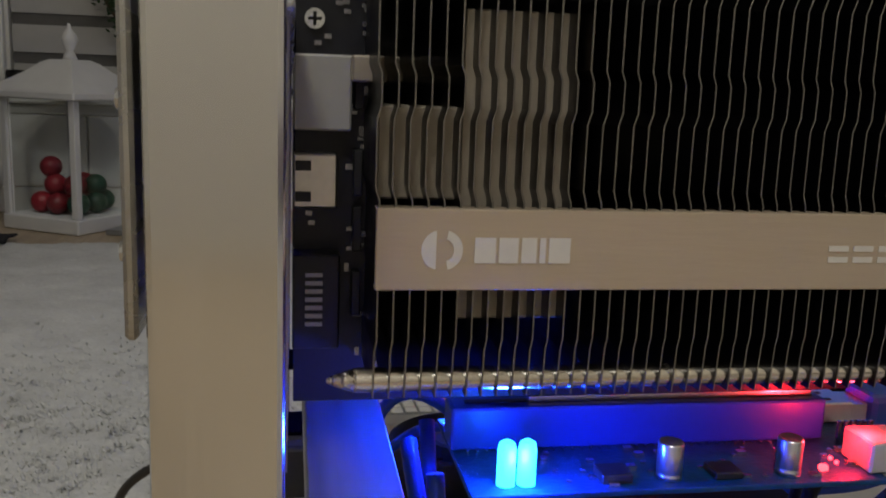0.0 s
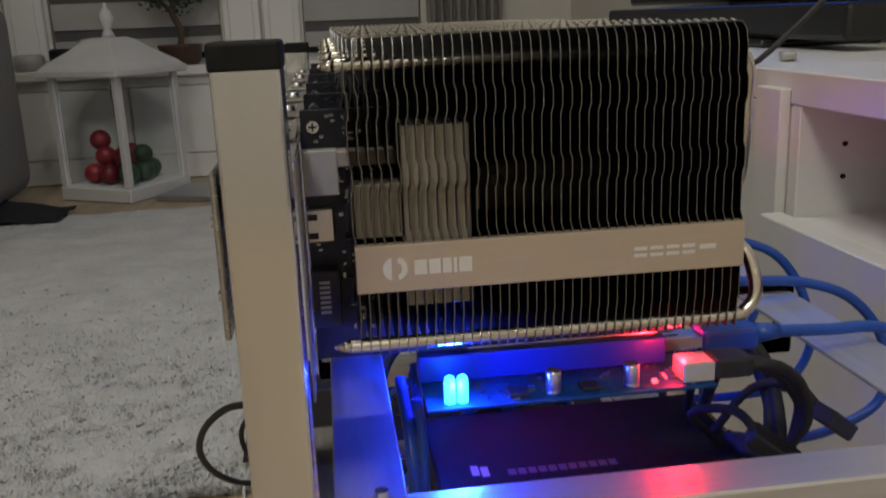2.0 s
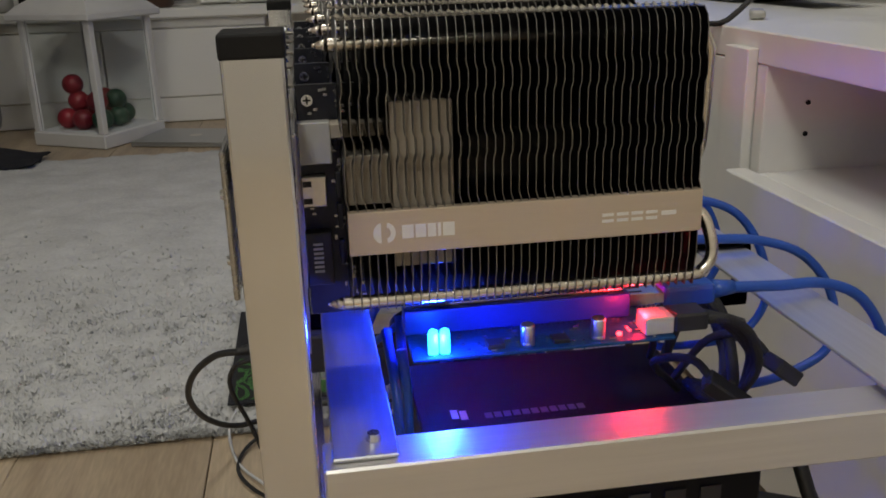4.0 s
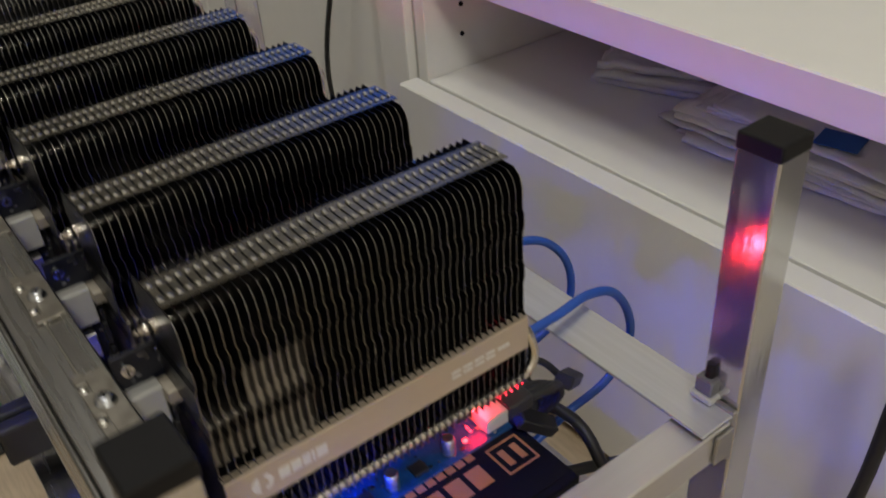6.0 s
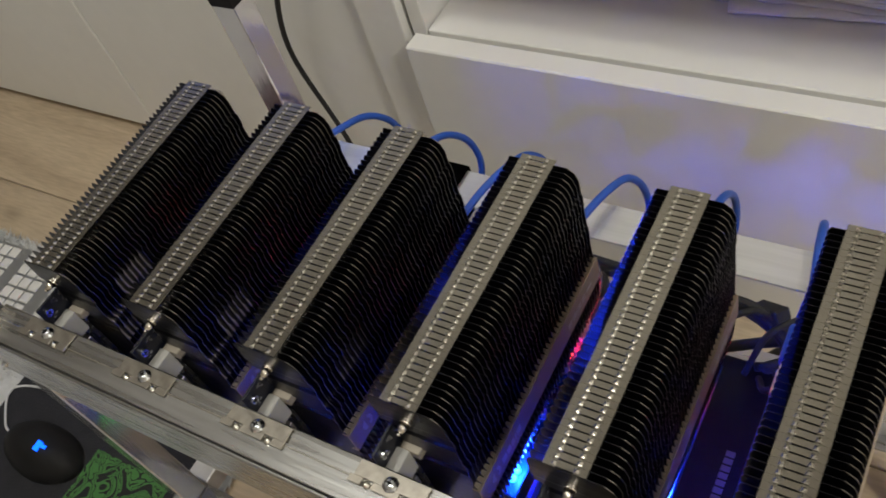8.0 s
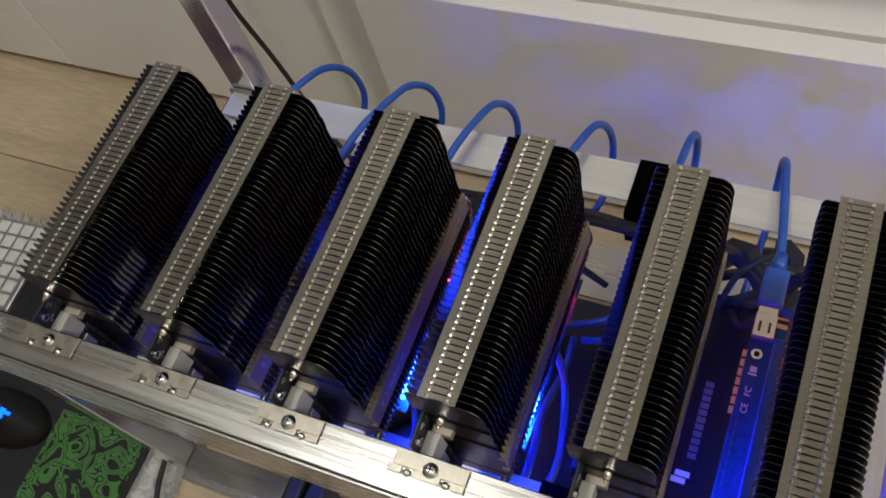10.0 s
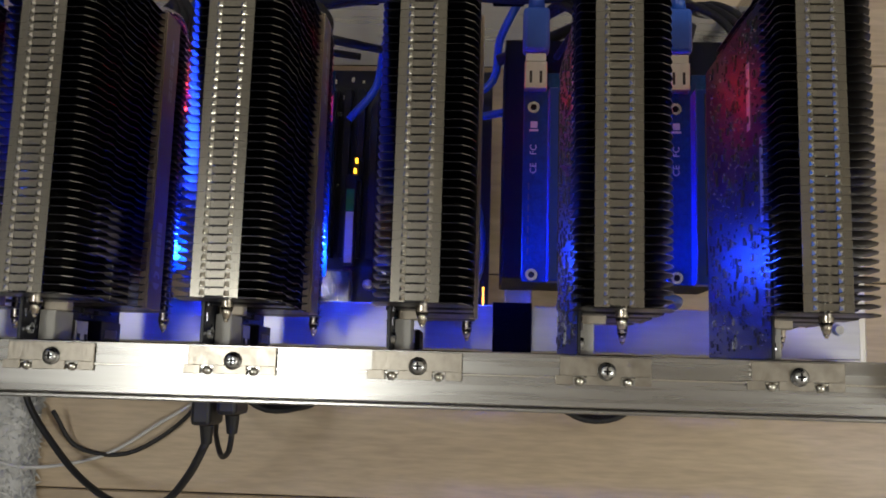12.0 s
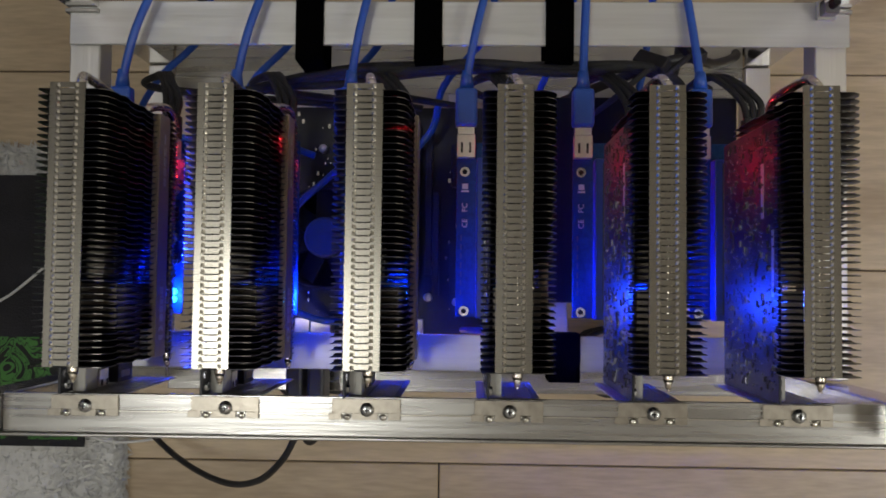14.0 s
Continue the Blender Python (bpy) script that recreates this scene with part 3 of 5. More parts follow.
def build_bench_things():
    rng = random.Random(3)

    def sheaf(hx, hy, t, amp, seed):
        """A soft, slightly crumpled wad of folded paper."""
        bm = bmesh.new()
        nx, ny = 12, 18
        layers = []
        for top in (0, 1):
            grid = []
            for i in range(nx + 1):
                for j in range(ny + 1):
                    u, v = 2 * i / nx - 1, 2 * j / ny - 1
                    n = noise.noise((u * 2.2 + seed, v * 2.6, seed)) + 0.4 * noise.noise((u * 6, v * 7 + seed, seed))
                    e = 0.004 * noise.noise((u * 3 + seed, v * 4, 9.0))
                    z = top * (t + amp * max(0.0, 0.45 + n)) + (0.3 * amp * max(0.0, n) if not top else 0)
                    grid.append(bm.verts.new((u * hx + e, v * hy + 1.4 * e, z)))
            layers.append(grid)
        q = lambda i, j: i * (ny + 1) + j
        for i in range(nx):
            for j in range(ny):
                ids = (q(i, j), q(i + 1, j), q(i + 1, j + 1), q(i, j + 1))
                bm.faces.new([layers[1][k] for k in ids])
                bm.faces.new([layers[0][k] for k in ids[::-1]])
        rim = [q(i, 0) for i in range(nx + 1)] + [q(nx, j) for j in range(1, ny + 1)] + [q(i, ny) for i in range(nx - 1, -1, -1)] + [q(0, j) for j in range(ny - 1, 0, -1)]
        for k, a in enumerate(rim):
            b = rim[(k + 1) % len(rim)]
            bm.faces.new((layers[0][a], layers[0][b], layers[1][b], layers[1][a]))
        return bm

    z = 0.3133
    for i in range(10):
        t = rng.uniform(0.0008, 0.0018)
        e = solid("envelope", sheaf(0.062 - 0.001 * i, 0.125 - 0.003 * i, t, 0.0042, 3.1 * i), M_PAPER, "crumpled white paper envelope in a loose pile on the shelf", "envelope", "papers in the open compartment", smooth=True)
        e.matrix_basis = Matrix.Translation((0.640 + rng.uniform(-0.012, 0.014), 0.085 + rng.uniform(-0.02, 0.02), z)) @ pose(0, 0, 0, 0, 0, rng.uniform(-8, 8))
        z += t + 0.0022
    card_ = solid("blue_stamp_card", cube(-0.013, 0.013, -0.018, 0.018, 0, 0.001), M_BLUE_PRINT, "small blue printed card on the envelope pile", "card")
    card_.matrix_basis = pose(0.598, 0.055, z + 0.0022, 0, -4, 12)
    z = 0.3133
    for i in range(3):
        t = rng.uniform(0.003, 0.005)
        e = solid("booklet", sheaf(0.034, 0.062, t, 0.005, 20 + 2.3 * i), M_PAPER, "white folded booklet lying on the shelf", "booklet", "papers in the open compartment", smooth=True)
        e.matrix_basis = Matrix.Translation((0.655 + rng.uniform(-0.008, 0.008), 0.290 + rng.uniform(-0.01, 0.01), z)) @ pose(0, 0, 0, 0, 0, 22 + rng.uniform(-7, 7))
        z += t + 0.0034
    e = solid("folder", sheaf(0.060, 0.062, 0.030, 0.012, 41.0), M_GREEN_PAPER, "dark green paper folder at the back of the shelf", "folder", smooth=True)
    e.matrix_basis = pose(0.770, 0.385, 0.3133)
    bag = bmesh.new()
    ball(bag, (0.80, 0.235, 0.3123 + 0.034), 0.05, (1.0, 1.5, 0.68), 3)
    for v in bag.verts:
        v.co += v.normal * 0.008 * noise.noise(v.co * 30)
    solid("dark_pouch", bag, M_DARK_CLOTH, "dark blue cloth pouch at the back of the shelf", "pouch", smooth=True)
    # memory stick on the top
    s = thing("memory_stick", 0.56, 0.64, 0.458, "white memory stick with a grey plug on the cabinet top", "memory stick")
    turn = Matrix.Translation((0.56, 0.645, 0.458)) @ pose(0, 0, 0, 0, 0, 65)
    part("shell", box(bmesh.new(), -0.025, 0.012, -0.009, 0.009, 0.0005, 0.011, 0.0035, turn, 2), M_WHITE_PL, s)
    part("collar", box(bmesh.new(), 0.0122, 0.020, -0.008, 0.008, 0.0015, 0.010, 0.001, turn), M_BLUE_PRINT, s)
    part("plug", box(bmesh.new(), 0.0202, 0.034, -0.006, 0.006, 0.003, 0.0075, 0.0005, turn), M_SILVER, s)
    # television
    tv = thing("television", 0.66, 0.80, 0.458, "large flat television with a blue desktop picture", "television")
    ya, yb, za, zb, xs = 0.80, 1.900, 0.530, 1.120, 0.800
    part("casing", cube(xs, xs + 0.035, ya, yb, za, zb, 0.006), M_TV_BLACK, tv)
    scr = part("screen", cube(xs - 0.0035, xs - 0.0005, ya + 0.012, yb - 0.012, za + 0.022, zb - 0.012), M_TV_BLUE, tv, "lit blue desktop picture")
    subpart("taskbar", cube(xs - 0.0055, xs - 0.004, ya + 0.012, yb - 0.012, za + 0.022, za + 0.082), M_TV_DARKBLUE, scr)
    rng = random.Random(8)
    for i in range(14):
        y = yb - 0.06 - rng.uniform(0, 0.10)
        z = za + 0.19 + 0.024 * i
        subpart("text_bar", cube(xs - 0.0055, xs - 0.004, y - rng.uniform(0.25, 0.45), y, z, z + 0.009), M_TV_VIOLET if i % 5 == 2 else M_TV_PALE, scr)
    for i in range(4):
        subpart("icon", cube(xs - 0.0075, xs - 0.006, yb - 0.06 - 0.04 * i, yb - 0.035 - 0.04 * i, za + 0.036, za + 0.062), M_TV_PALE, scr)
    part("neck", cube(xs + 0.008, xs + 0.030, 1.15, 1.35, 0.470, 0.5298, 0.003), M_TV_BLACK, tv)
    part("foot", cube(xs - 0.12, xs + 0.08, 0.95, 1.55, 0.4585, 0.4698, 0.004), M_TV_BLACK, tv)
    part("speaker_bar", cube(xs - 0.105, xs - 0.025, 0.75, 1.75, 0.4705, 0.522, 0.008, 2), M_TV_BLACK, tv)
    bm = bmesh.new()
    tube(bm, ((0.79, 0.70, 1.05), (0.74, 0.64, 0.85), (0.62, 0.58, 0.60), (0.50, 0.575, 0.472), (0.470, 0.60, 0.452), (0.464, 0.625, 0.38), (0.462, 0.655, 0.27), (0.460, 0.63, 0.15), (0.44, 0.58, 0.03), (0.40, 0.50, 0.006), (0.36, 0.38, 0.005)), 0.0032)
    solid("television_cable", bm, M_BLACK_CABLE, "thin black cable hanging down the cabinet front", "cable", smooth=True)


build_cabinets()
build_bench_things()


# ---- the rig's aluminium frame ----
def angle_rail(bm, y0, y1, x0, x1, ztop, drop, t=0.002, outer_low=True):
    box(bm, x0, x1, y0, y1, ztop - t, ztop, 0.0006)
    xo = (x0, x0 + t) if outer_low else (x1 - t, x1)
    box(bm, xo[0], xo[1], y0, y1, ztop - drop, ztop - t - 0.0001, 0.0006)
    return bm


def build_frame():
    f = thing("mining_rig_frame", 0.143, 0.21, 0, "open aluminium frame of square posts and angle rails", "frame")
    px = ((-0.0155, 0.0060), (0.2820, 0.3045))
    py = ((-0.085, -0.061, 0.5115), (0.477, 0.501, 0.498))
    for i, (xa, xb) in enumerate(px):
        for j, (ya, yb, top) in enumerate(py):
            top -= 0.003 * i * (1 - j)
            p = part("post", cube(xa, xb, ya, yb, 0.0, top, 0.0012, 2), M_ALU, f)
            bm = bmesh.new()
            box(bm, xa - 0.0005, xb + 0.0005, ya - 0.0005, yb + 0.0005, top - 0.0015, top + 0.0075, 0.0012, None, 2)
            subpart("end_cap", bm, M_CAP, p, "black plastic end cap")
    part("top_rail", angle_rail(bmesh.new(), -0.060, 0.476, -0.0165, 0.0075, 0.480, 0.020), M_ALU_Y, f)
    # Bright line on the rail's crease, put in as a pale strip.
    part("rail_bright_crease", cube(-0.0036, -0.0026, -0.0600, 0.476, 0.4803, 0.4808, 0.0002), M_GLINT, f)
    part("rail_flange", cube(-0.0192, -0.0170, -0.082, 0.530, 0.424, 0.4795, 0.0007), M_ALU_Y, f)
    part("front_bar", angle_rail(bmesh.new(), -0.080, 0.497, 0.0115, 0.0385, 0.353, 0.020), M_ALU_SHADED, f)
    part("back_bar", angle_rail(bmesh.new(), -0.085, 0.499, 0.254, 0.2875, 0.356, 0.004, outer_low=False), M_ALU_SATIN, f)
    for ya, yb in ((-0.0847, -0.0613), (0.4773, 0.5007)):
        part("crossbar", cube(0.0079, 0.2812, ya, yb, 0.3275, 0.3508, 0.001), M_ALU_X, f)
        part("lower_crossbar", cube(0.0079, 0.2812, ya, yb, 0.1618, 0.1848, 0.001), M_ALU_X, f)
    for y, top in ((0.012, 0.2035), (0.115, 0.2035), (0.205, 0.1848), (0.350, 0.1848)):
        part("tray_bar", cube(0.0079, 0.2545, y - 0.010, y + 0.010, 0.182, top, 0.0005), M_ALU_X, f)
    part("lower_front_rail", angle_rail(bmesh.new(), -0.060, 0.476, -0.0245, 0.0075, 0.1818, 0.022), M_ALU_Y, f)
    part("lower_back_rail", angle_rail(bmesh.new(), -0.060, 0.476, 0.248, 0.303, 0.1818, 0.022, outer_low=False), M_ALU_Y, f)
    # corner clips and rivets
    for y in (-0.073, 0.489):
        for z in (0.462, 0.437):
            bm = bmesh.new()
            rod(bm, (-0.0192, y, z), (-0.0210, y, z), 0.0024, 0.0017, 12)
            part("rivet", bm, M_ZINC, f)
        bm = bmesh.new()
        rod(bm, (0.029, y + 0.006, 0.3532), (0.029, y + 0.006, 0.3562), 0.0035, 0.0026, 12)
        part("bolt", bm, M_ZINC, f)
        bm = bmesh.new()
        box(bm, 0.2780, 0.2812, y - 0.013, y + 0.013, 0.322, 0.3585, 0.0006)
        box(bm, 0.2645, 0.2779, y - 0.0146, y - 0.0121, 0.3285, 0.3495, 0.0006)
        part("corner_clip", bm, M_STEEL, f)
    # switch at the bar's end
    s = thing("push_switch", 0.281, -0.066, 0.3565, "small black push button on a white collar on the bar", "switch")
    part("collar", cube(0.2735, 0.2875, -0.0735, -0.0595, 0.3565, 0.3605, 0.0008), M_WHITE_PL, s)
    part("body", cube(0.2750, 0.2860, -0.0720, -0.0610, 0.3607, 0.3710, 0.0008), material("grey_switch", (0.12, 0.12, 0.125), 0.4, 0, 0.1), s)
    bm = bmesh.new()
    rod(bm, (0.2805, -0.0665, 0.3711), (0.2805, -0.0665, 0.3800), 0.0030, 0.0026, 14)
    part("button", bm, M_CAP, s)


build_frame()


# ---- the passive graphics cards ----
def fin_shape():
    """One thin fin with its kinks, the folded top flange and two small lugs."""
    rows = ((0.392, -0.0235, 0.011, 0.0), (0.404, -0.0245, 0.011, 0.0), (0.4065, -0.0245, 0.011, 0.00045), (0.418, -0.0245, 0.011, 0.00045),
            (0.4395, -0.0245, 0.011, 0.00045), (0.4425, -0.0245, 0.011, -0.00045), (0.458, -0.0245, 0.011, -0.00045), (0.461, -0.0245, 0.011, 0.00045),
            (0.468, -0.0245, 0.011, 0.00045), (0.4705, -0.0245, 0.011, -0.00045), (0.486, -0.0245, 0.011, -0.00045), (0.489, -0.0245, 0.011, 0.00045),
            (0.4915, -0.0245, 0.018, 0.00045), (0.496, -0.0245, 0.018, 0.00045), (0.499, -0.0245, 0.018, -0.0004), (0.509, -0.0245, 0.018, -0.0004),
            (0.5145, -0.0225, 0.018, -0.0002), (0.5175, -0.0185, 0.0165, 0.0))
    t = 0.00019
    verts, faces = [], []
    for z, ya, yb, dx in rows:
        verts += [(dx - t, ya, z), (dx + t, ya, z), (dx + t, yb, z), (dx - t, yb, z)]
    for i in range(len(rows) - 1):
        a, b = 4 * i, 4 * i + 4
        for j in range(4):
            k = (j + 1) % 4
            faces.append((a + j, a + k, b + k, b + j))
    faces.append((3, 2, 1, 0))
    k = 4 * (len(rows) - 1)
    faces.append((k, k + 1, k + 2, k + 3))

    def slab(x0, x1, y0, y1, z0, z1, lift=0.0):
        n = len(verts)
        verts.extend(((x0, y0, z0), (x1, y0, z0), (x1, y1, z0), (x0, y1, z0), (x0, y0, z1 + lift), (x1, y0, z1), (x1, y1, z1), (x0, y1, z1 + lift)))
        faces.extend(((n + 3, n + 2, n + 1, n), (n + 4, n + 5, n + 6, n + 7), (n, n + 1, n + 5, n + 4), (n + 1, n + 2, n + 6, n + 5), (n + 2, n + 3, n + 7, n + 6), (n + 3, n, n + 4, n + 7)))

    for y0, y1, x0 in ((-0.0105, -0.00435, 0.00002), (-0.0043, 0.0038, 0.00075), (0.00385, 0.0100, 0.00002)):
        slab(x0, 0.00374, y0, y1, 0.5170, 0.5176, 0.00008)
    for y in (-0.0056, 0.0050):
        n = len(verts)
        verts.extend(((0.0006, y - 0.0013, 0.5180), (0.0031, y - 0.0009, 0.5177), (0.0031, y + 0.0009, 0.5177), (0.0006, y + 0.0013, 0.5180), (0.0012, y, 0.5191)))
        faces.extend(((n, n + 1, n + 4), (n + 1, n + 2, n + 4), (n + 2, n + 3, n + 4), (n + 3, n, n + 4)))
    me = bpy.data.meshes.new("fin")
    me.from_pydata(verts, [], faces)
    for mat in (M_FIN_SHADED, M_FIN_EDGE_LIT, M_FLANGE, M_GLINT):
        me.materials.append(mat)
    # Faces take the painted shade; edges, flanges and lugs the painted light.
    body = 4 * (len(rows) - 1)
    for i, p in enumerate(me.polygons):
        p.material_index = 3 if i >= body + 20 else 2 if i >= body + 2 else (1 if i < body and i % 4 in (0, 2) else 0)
    return me


def build_card():
    g = thing("graphics_card", 0.09, 0.0, 0.373, "passive graphics card with a large nickel fin heatsink", "graphics card", "graphics cards in the frame")
    pcb = part("circuit_board", cube(0.0075, 0.176, 0.0124, 0.0140, 0.3785, 0.4885, 0.0003), M_PCB, g, "black circuit board")
    subpart("edge_connector", cube(0.075, 0.164, 0.0126, 0.0138, 0.3705, 0.3784), M_GOLDPIN, pcb)
    rng = random.Random(12)
    # parts on the back of the board
    for i in range(3):
        bm = bmesh.new()
        for _ in range(150):
            x, z = rng.uniform(0.012, 0.172), rng.uniform(0.383, 0.486)
            sx, sz, h = rng.choice(((0.0006, 0.0004, 0.0005), (0.0010, 0.0006, 0.0008), (0.0006, 0.0011, 0.0008), (0.0018, 0.0013, 0.0010)))
            box(bm, x - sx, x + sx, 0.0141, 0.0141 + h, z - sz, z + sz)
        tagged(subpart("solder_work", bm, (M_CHIP, M_CHIP, M_SOLDER)[i], pcb), kind="stuff")
    bm = bmesh.new()
    for _ in range(260):
        x, z = rng.uniform(0.012, 0.172), rng.uniform(0.383, 0.486)
        rod(bm, (x, 0.0141, z), (x, 0.0149, z), 0.0006, 0.0003, 6)
    subpart("solder_joints", bm, M_SOLDER, pcb)
    subpart("warranty_strip", cube(0.118, 0.152, 0.01415, 0.0144, 0.459, 0.464), M_WHITE_PL, pcb, "pale printed strip")
    subpart("warranty_strip", cube(0.070, 0.110, 0.01415, 0.0144, 0.478, 0.482), M_WHITE_PL, pcb, "pale printed strip")
    # parts on the front, beside the fins
    bm = bmesh.new()
    for _ in range(46):
        x, z = rng.uniform(0.0215, 0.034), rng.uniform(0.386, 0.486)
        sx, sz, h = rng.choice(((0.0008, 0.0005, 0.0006), (0.0006, 0.0012, 0.0008), (0.0014, 0.0008, 0.0008)))
        box(bm, x - sx, x + sx, 0.0123 - h, 0.0123, z - sz, z + sz)
    for _ in range(20):
        x, z = rng.uniform(0.0095, 0.034), rng.choice((rng.uniform(0.475, 0.487), rng.uniform(0.418, 0.432)))
        box(bm, x - 0.0009, x + 0.0009, 0.0114, 0.0123, z - 0.0006, z + 0.0006)
    tagged(subpart("solder_work", bm, M_SOLDER, pcb), kind="stuff")
    for z in (0.4425, 0.4275, 0.4100, 0.4650):
        subpart("chip", cube(0.0228, 0.0252, 0.0085, 0.0122, z - 0.006, z + 0.006, 0.0003), M_CHIP, pcb)
    bm = bmesh.new()
    rod(bm, (0.0125, 0.0123, 0.4815), (0.0125, 0.0105, 0.4815), 0.0028, 0.0026, 18)
    subpart("board_screw", bm, M_ZINC, pcb, "zinc cross-head screw")
    bm = bmesh.new()
    box(bm, 0.0108, 0.0142, 0.01035, 0.0106, 0.4811, 0.4819)
    box(bm, 0.0121, 0.0129, 0.01030, 0.0106, 0.4798, 0.4832)
    part("screw_cross", bm, M_CAP, g)
    # video sockets
    part("dvi_socket", cube(0.0072, 0.0218, 0.0045, 0.0122, 0.4535, 0.4725, 0.0005), M_WHITE_PL, g, "ivory plastic video socket")
    h = part("hdmi_socket", cube(0.0072, 0.0185, 0.0055, 0.0122, 0.4335, 0.4475, 0.0005), M_SILVER, g, "silver metal video socket")
    for z in (0.4365, 0.4445):
        bm = bmesh.new()
        box(bm, 0.0078, 0.0118, 0.0051, 0.0054, z - 0.0013, z + 0.0013)
        subpart("spring_tab", bm, M_CHIP, h)
    d = part("display_socket", cube(0.0072, 0.0195, 0.0040, 0.0122, 0.3960, 0.4215, 0.0005), M_CHIP, g, "black video socket with pale pins")
    for i in range(7):
        z = 0.4025 + 0.0022 * i
        subpart("pin", cube(0.0105, 0.0150, 0.0034, 0.0039, z, z + 0.0011), M_WHITE_PL, d)
    # bracket with its fixing tab
    bm = bmesh.new()
    ya, yb, za, zb = -0.0190, 0.0195, 0.372, 0.4788
    for y0, y1 in ((ya, ya + 0.004), (yb - 0.004, yb), (0.0015, 0.0025)):
        box(bm, 0.0052, 0.0062, y0, y1, za, zb)
    for z in [za + 0.0085 * i for i in range(13)]:
        box(bm, 0.0053, 0.0061, ya + 0.0041, 0.0014, z, z + 0.0042)
        box(bm, 0.0053, 0.0061, 0.0026, yb - 0.0041, z, z + 0.0042)
    br = part("bracket", bm, M_STEEL, g, "slotted steel slot bracket")
    bm = bmesh.new()
    box(bm, -0.0022, 0.0064, ya - 0.001, yb + 0.0015, 0.4806, 0.4817, 0.0002)
    for y0, y1 in ((ya - 0.001, ya + 0.0065), (ya + 0.0125, yb - 0.0105), (yb - 0.0045, yb + 0.0035)):
        box(bm, -0.0062, -0.0021, y0, y1, 0.4806, 0.4817, 0.0002)
    box(bm, 0.0052, 0.0062, ya, yb, 0.4789, 0.4805)
    subpart("fixing_tab", bm, M_TAB, br, "dull steel tab with two notches")
    bm = bmesh.new()
    lathe(bm, 0.0, 0.0, ((0.0042, 0.4818), (0.0042, 0.4823), (0.0033, 0.4826), (0.0033, 0.4838), (0.0026, 0.4846), (0.0012, 0.4847)), 18)
    subpart("tab_screw", bm, M_ZINC, br, "zinc screw holding the tab", smooth=True)
    bm = bmesh.new()
    box(bm, -0.0018, 0.0018, -0.0004, 0.0004, 0.4847, 0.4850)
    box(bm, -0.0004, 0.0004, -0.0018, 0.0018, 0.4847, 0.4850)
    subpart("screw_slot", bm, M_CAP, br)
    for y in (ya + 0.0095, yb - 0.0075):
        bm = bmesh.new()
        ball(bm, (-0.0046, y, 0.4806), 0.0024, (0.9, 1.0, 0.75), 2)
        subpart("lug", bm, M_GLINT, br, smooth=True)
    # heatsink
    hs = part("heatsink", cube(0.046, 0.0735, -0.0180, 0.0105, 0.410, 0.4835, 0.0005), M_BLOCK, g, "nickel plated fin stack on a heat-pipe base")
    subpart("base_block", cube(0.0265, 0.0457, -0.0165, 0.0105, 0.439, 0.4610, 0.0005), M_BLOCK, hs)
    subpart("base_block", cube(0.0215, 0.0457, -0.0010, 0.0105, 0.4660, 0.4725, 0.0005), M_BLOCK, hs)
    subpart("base_block", cube(0.0770, 0.1280, -0.008, 0.0105, 0.446, 0.4630, 0.0005), M_BLOCK, hs)
    subpart("base_plate", cube(0.0300, 0.1400, 0.0106, 0.0119, 0.415, 0.478), M_CHIP, hs)
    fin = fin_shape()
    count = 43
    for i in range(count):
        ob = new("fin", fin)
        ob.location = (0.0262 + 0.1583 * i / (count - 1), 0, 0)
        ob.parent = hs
    # heat pipes with their crimped tips and back bends
    r = 0.0030
    for name, pts in (("heat_pipe", ((0.0228, -0.0030, 0.5065), (0.028, -0.0030, 0.5065), (0.06, -0.0030, 0.5065), (0.13, -0.0030, 0.5065), (0.184, -0.0030, 0.5065), (0.1915, -0.0022, 0.5045),
                                    (0.1958, -0.0010, 0.4985), (0.1966, 0.0005, 0.488), (0.1962, 0.0015, 0.462), (0.1950, 0.0020, 0.4500), (0.1905, 0.0030, 0.4430), (0.180, 0.0035, 0.4415), (0.140, 0.0040, 0.4415))),
                      ("heat_pipe", ((0.0218, -0.0200, 0.3955), (0.028, -0.0200, 0.3955), (0.06, -0.0200, 0.3955), (0.13, -0.0200, 0.3955), (0.183, -0.0200, 0.3955), (0.1905, -0.0200, 0.3975),
                                    (0.1950, -0.0190, 0.4030), (0.1954, -0.0170, 0.4110), (0.1925, -0.0130, 0.4215), (0.185, -0.0080, 0.4270), (0.170, -0.003, 0.4290), (0.140, 0.001, 0.4290)))):
        bm = bmesh.new()
        tube(bm, pts, r, 12, 6)
        a = Vector(pts[0])
        rod(bm, a + Vector((0.0002, 0, 0)), a - Vector((0.0050, 0, 0)), r, 0.0014, 12)
        rod(bm, a - Vector((0.0051, 0, 0)), a - Vector((0.0066, 0, 0)), 0.0013, 0.0006, 10)
        subpart(name, bm, M_PIPE, hs, "bent nickel heat pipe with a pinched tip", smooth=True)
    # front trim strip, with the maker's marks as plain shapes
    bm = bmesh.new()
    box(bm, 0.0258, 0.1857, -0.0262, -0.0250, 0.4190, 0.4382, 0.0003)
    box(bm, 0.0258, 0.1857, -0.0249, -0.0215, 0.4377, 0.4382)
    box(bm, 0.0258, 0.1857, -0.0249, -0.0215, 0.4190, 0.4195)
    strip = part("trim_strip", bm, M_BAND, g, "champagne aluminium trim strip with pale marks")

    def mark(x0, x1, z0, z1):
        subpart("mark", cube(x0, x1, -0.02650, -0.0263, z0, z1), M_PRINT, strip)

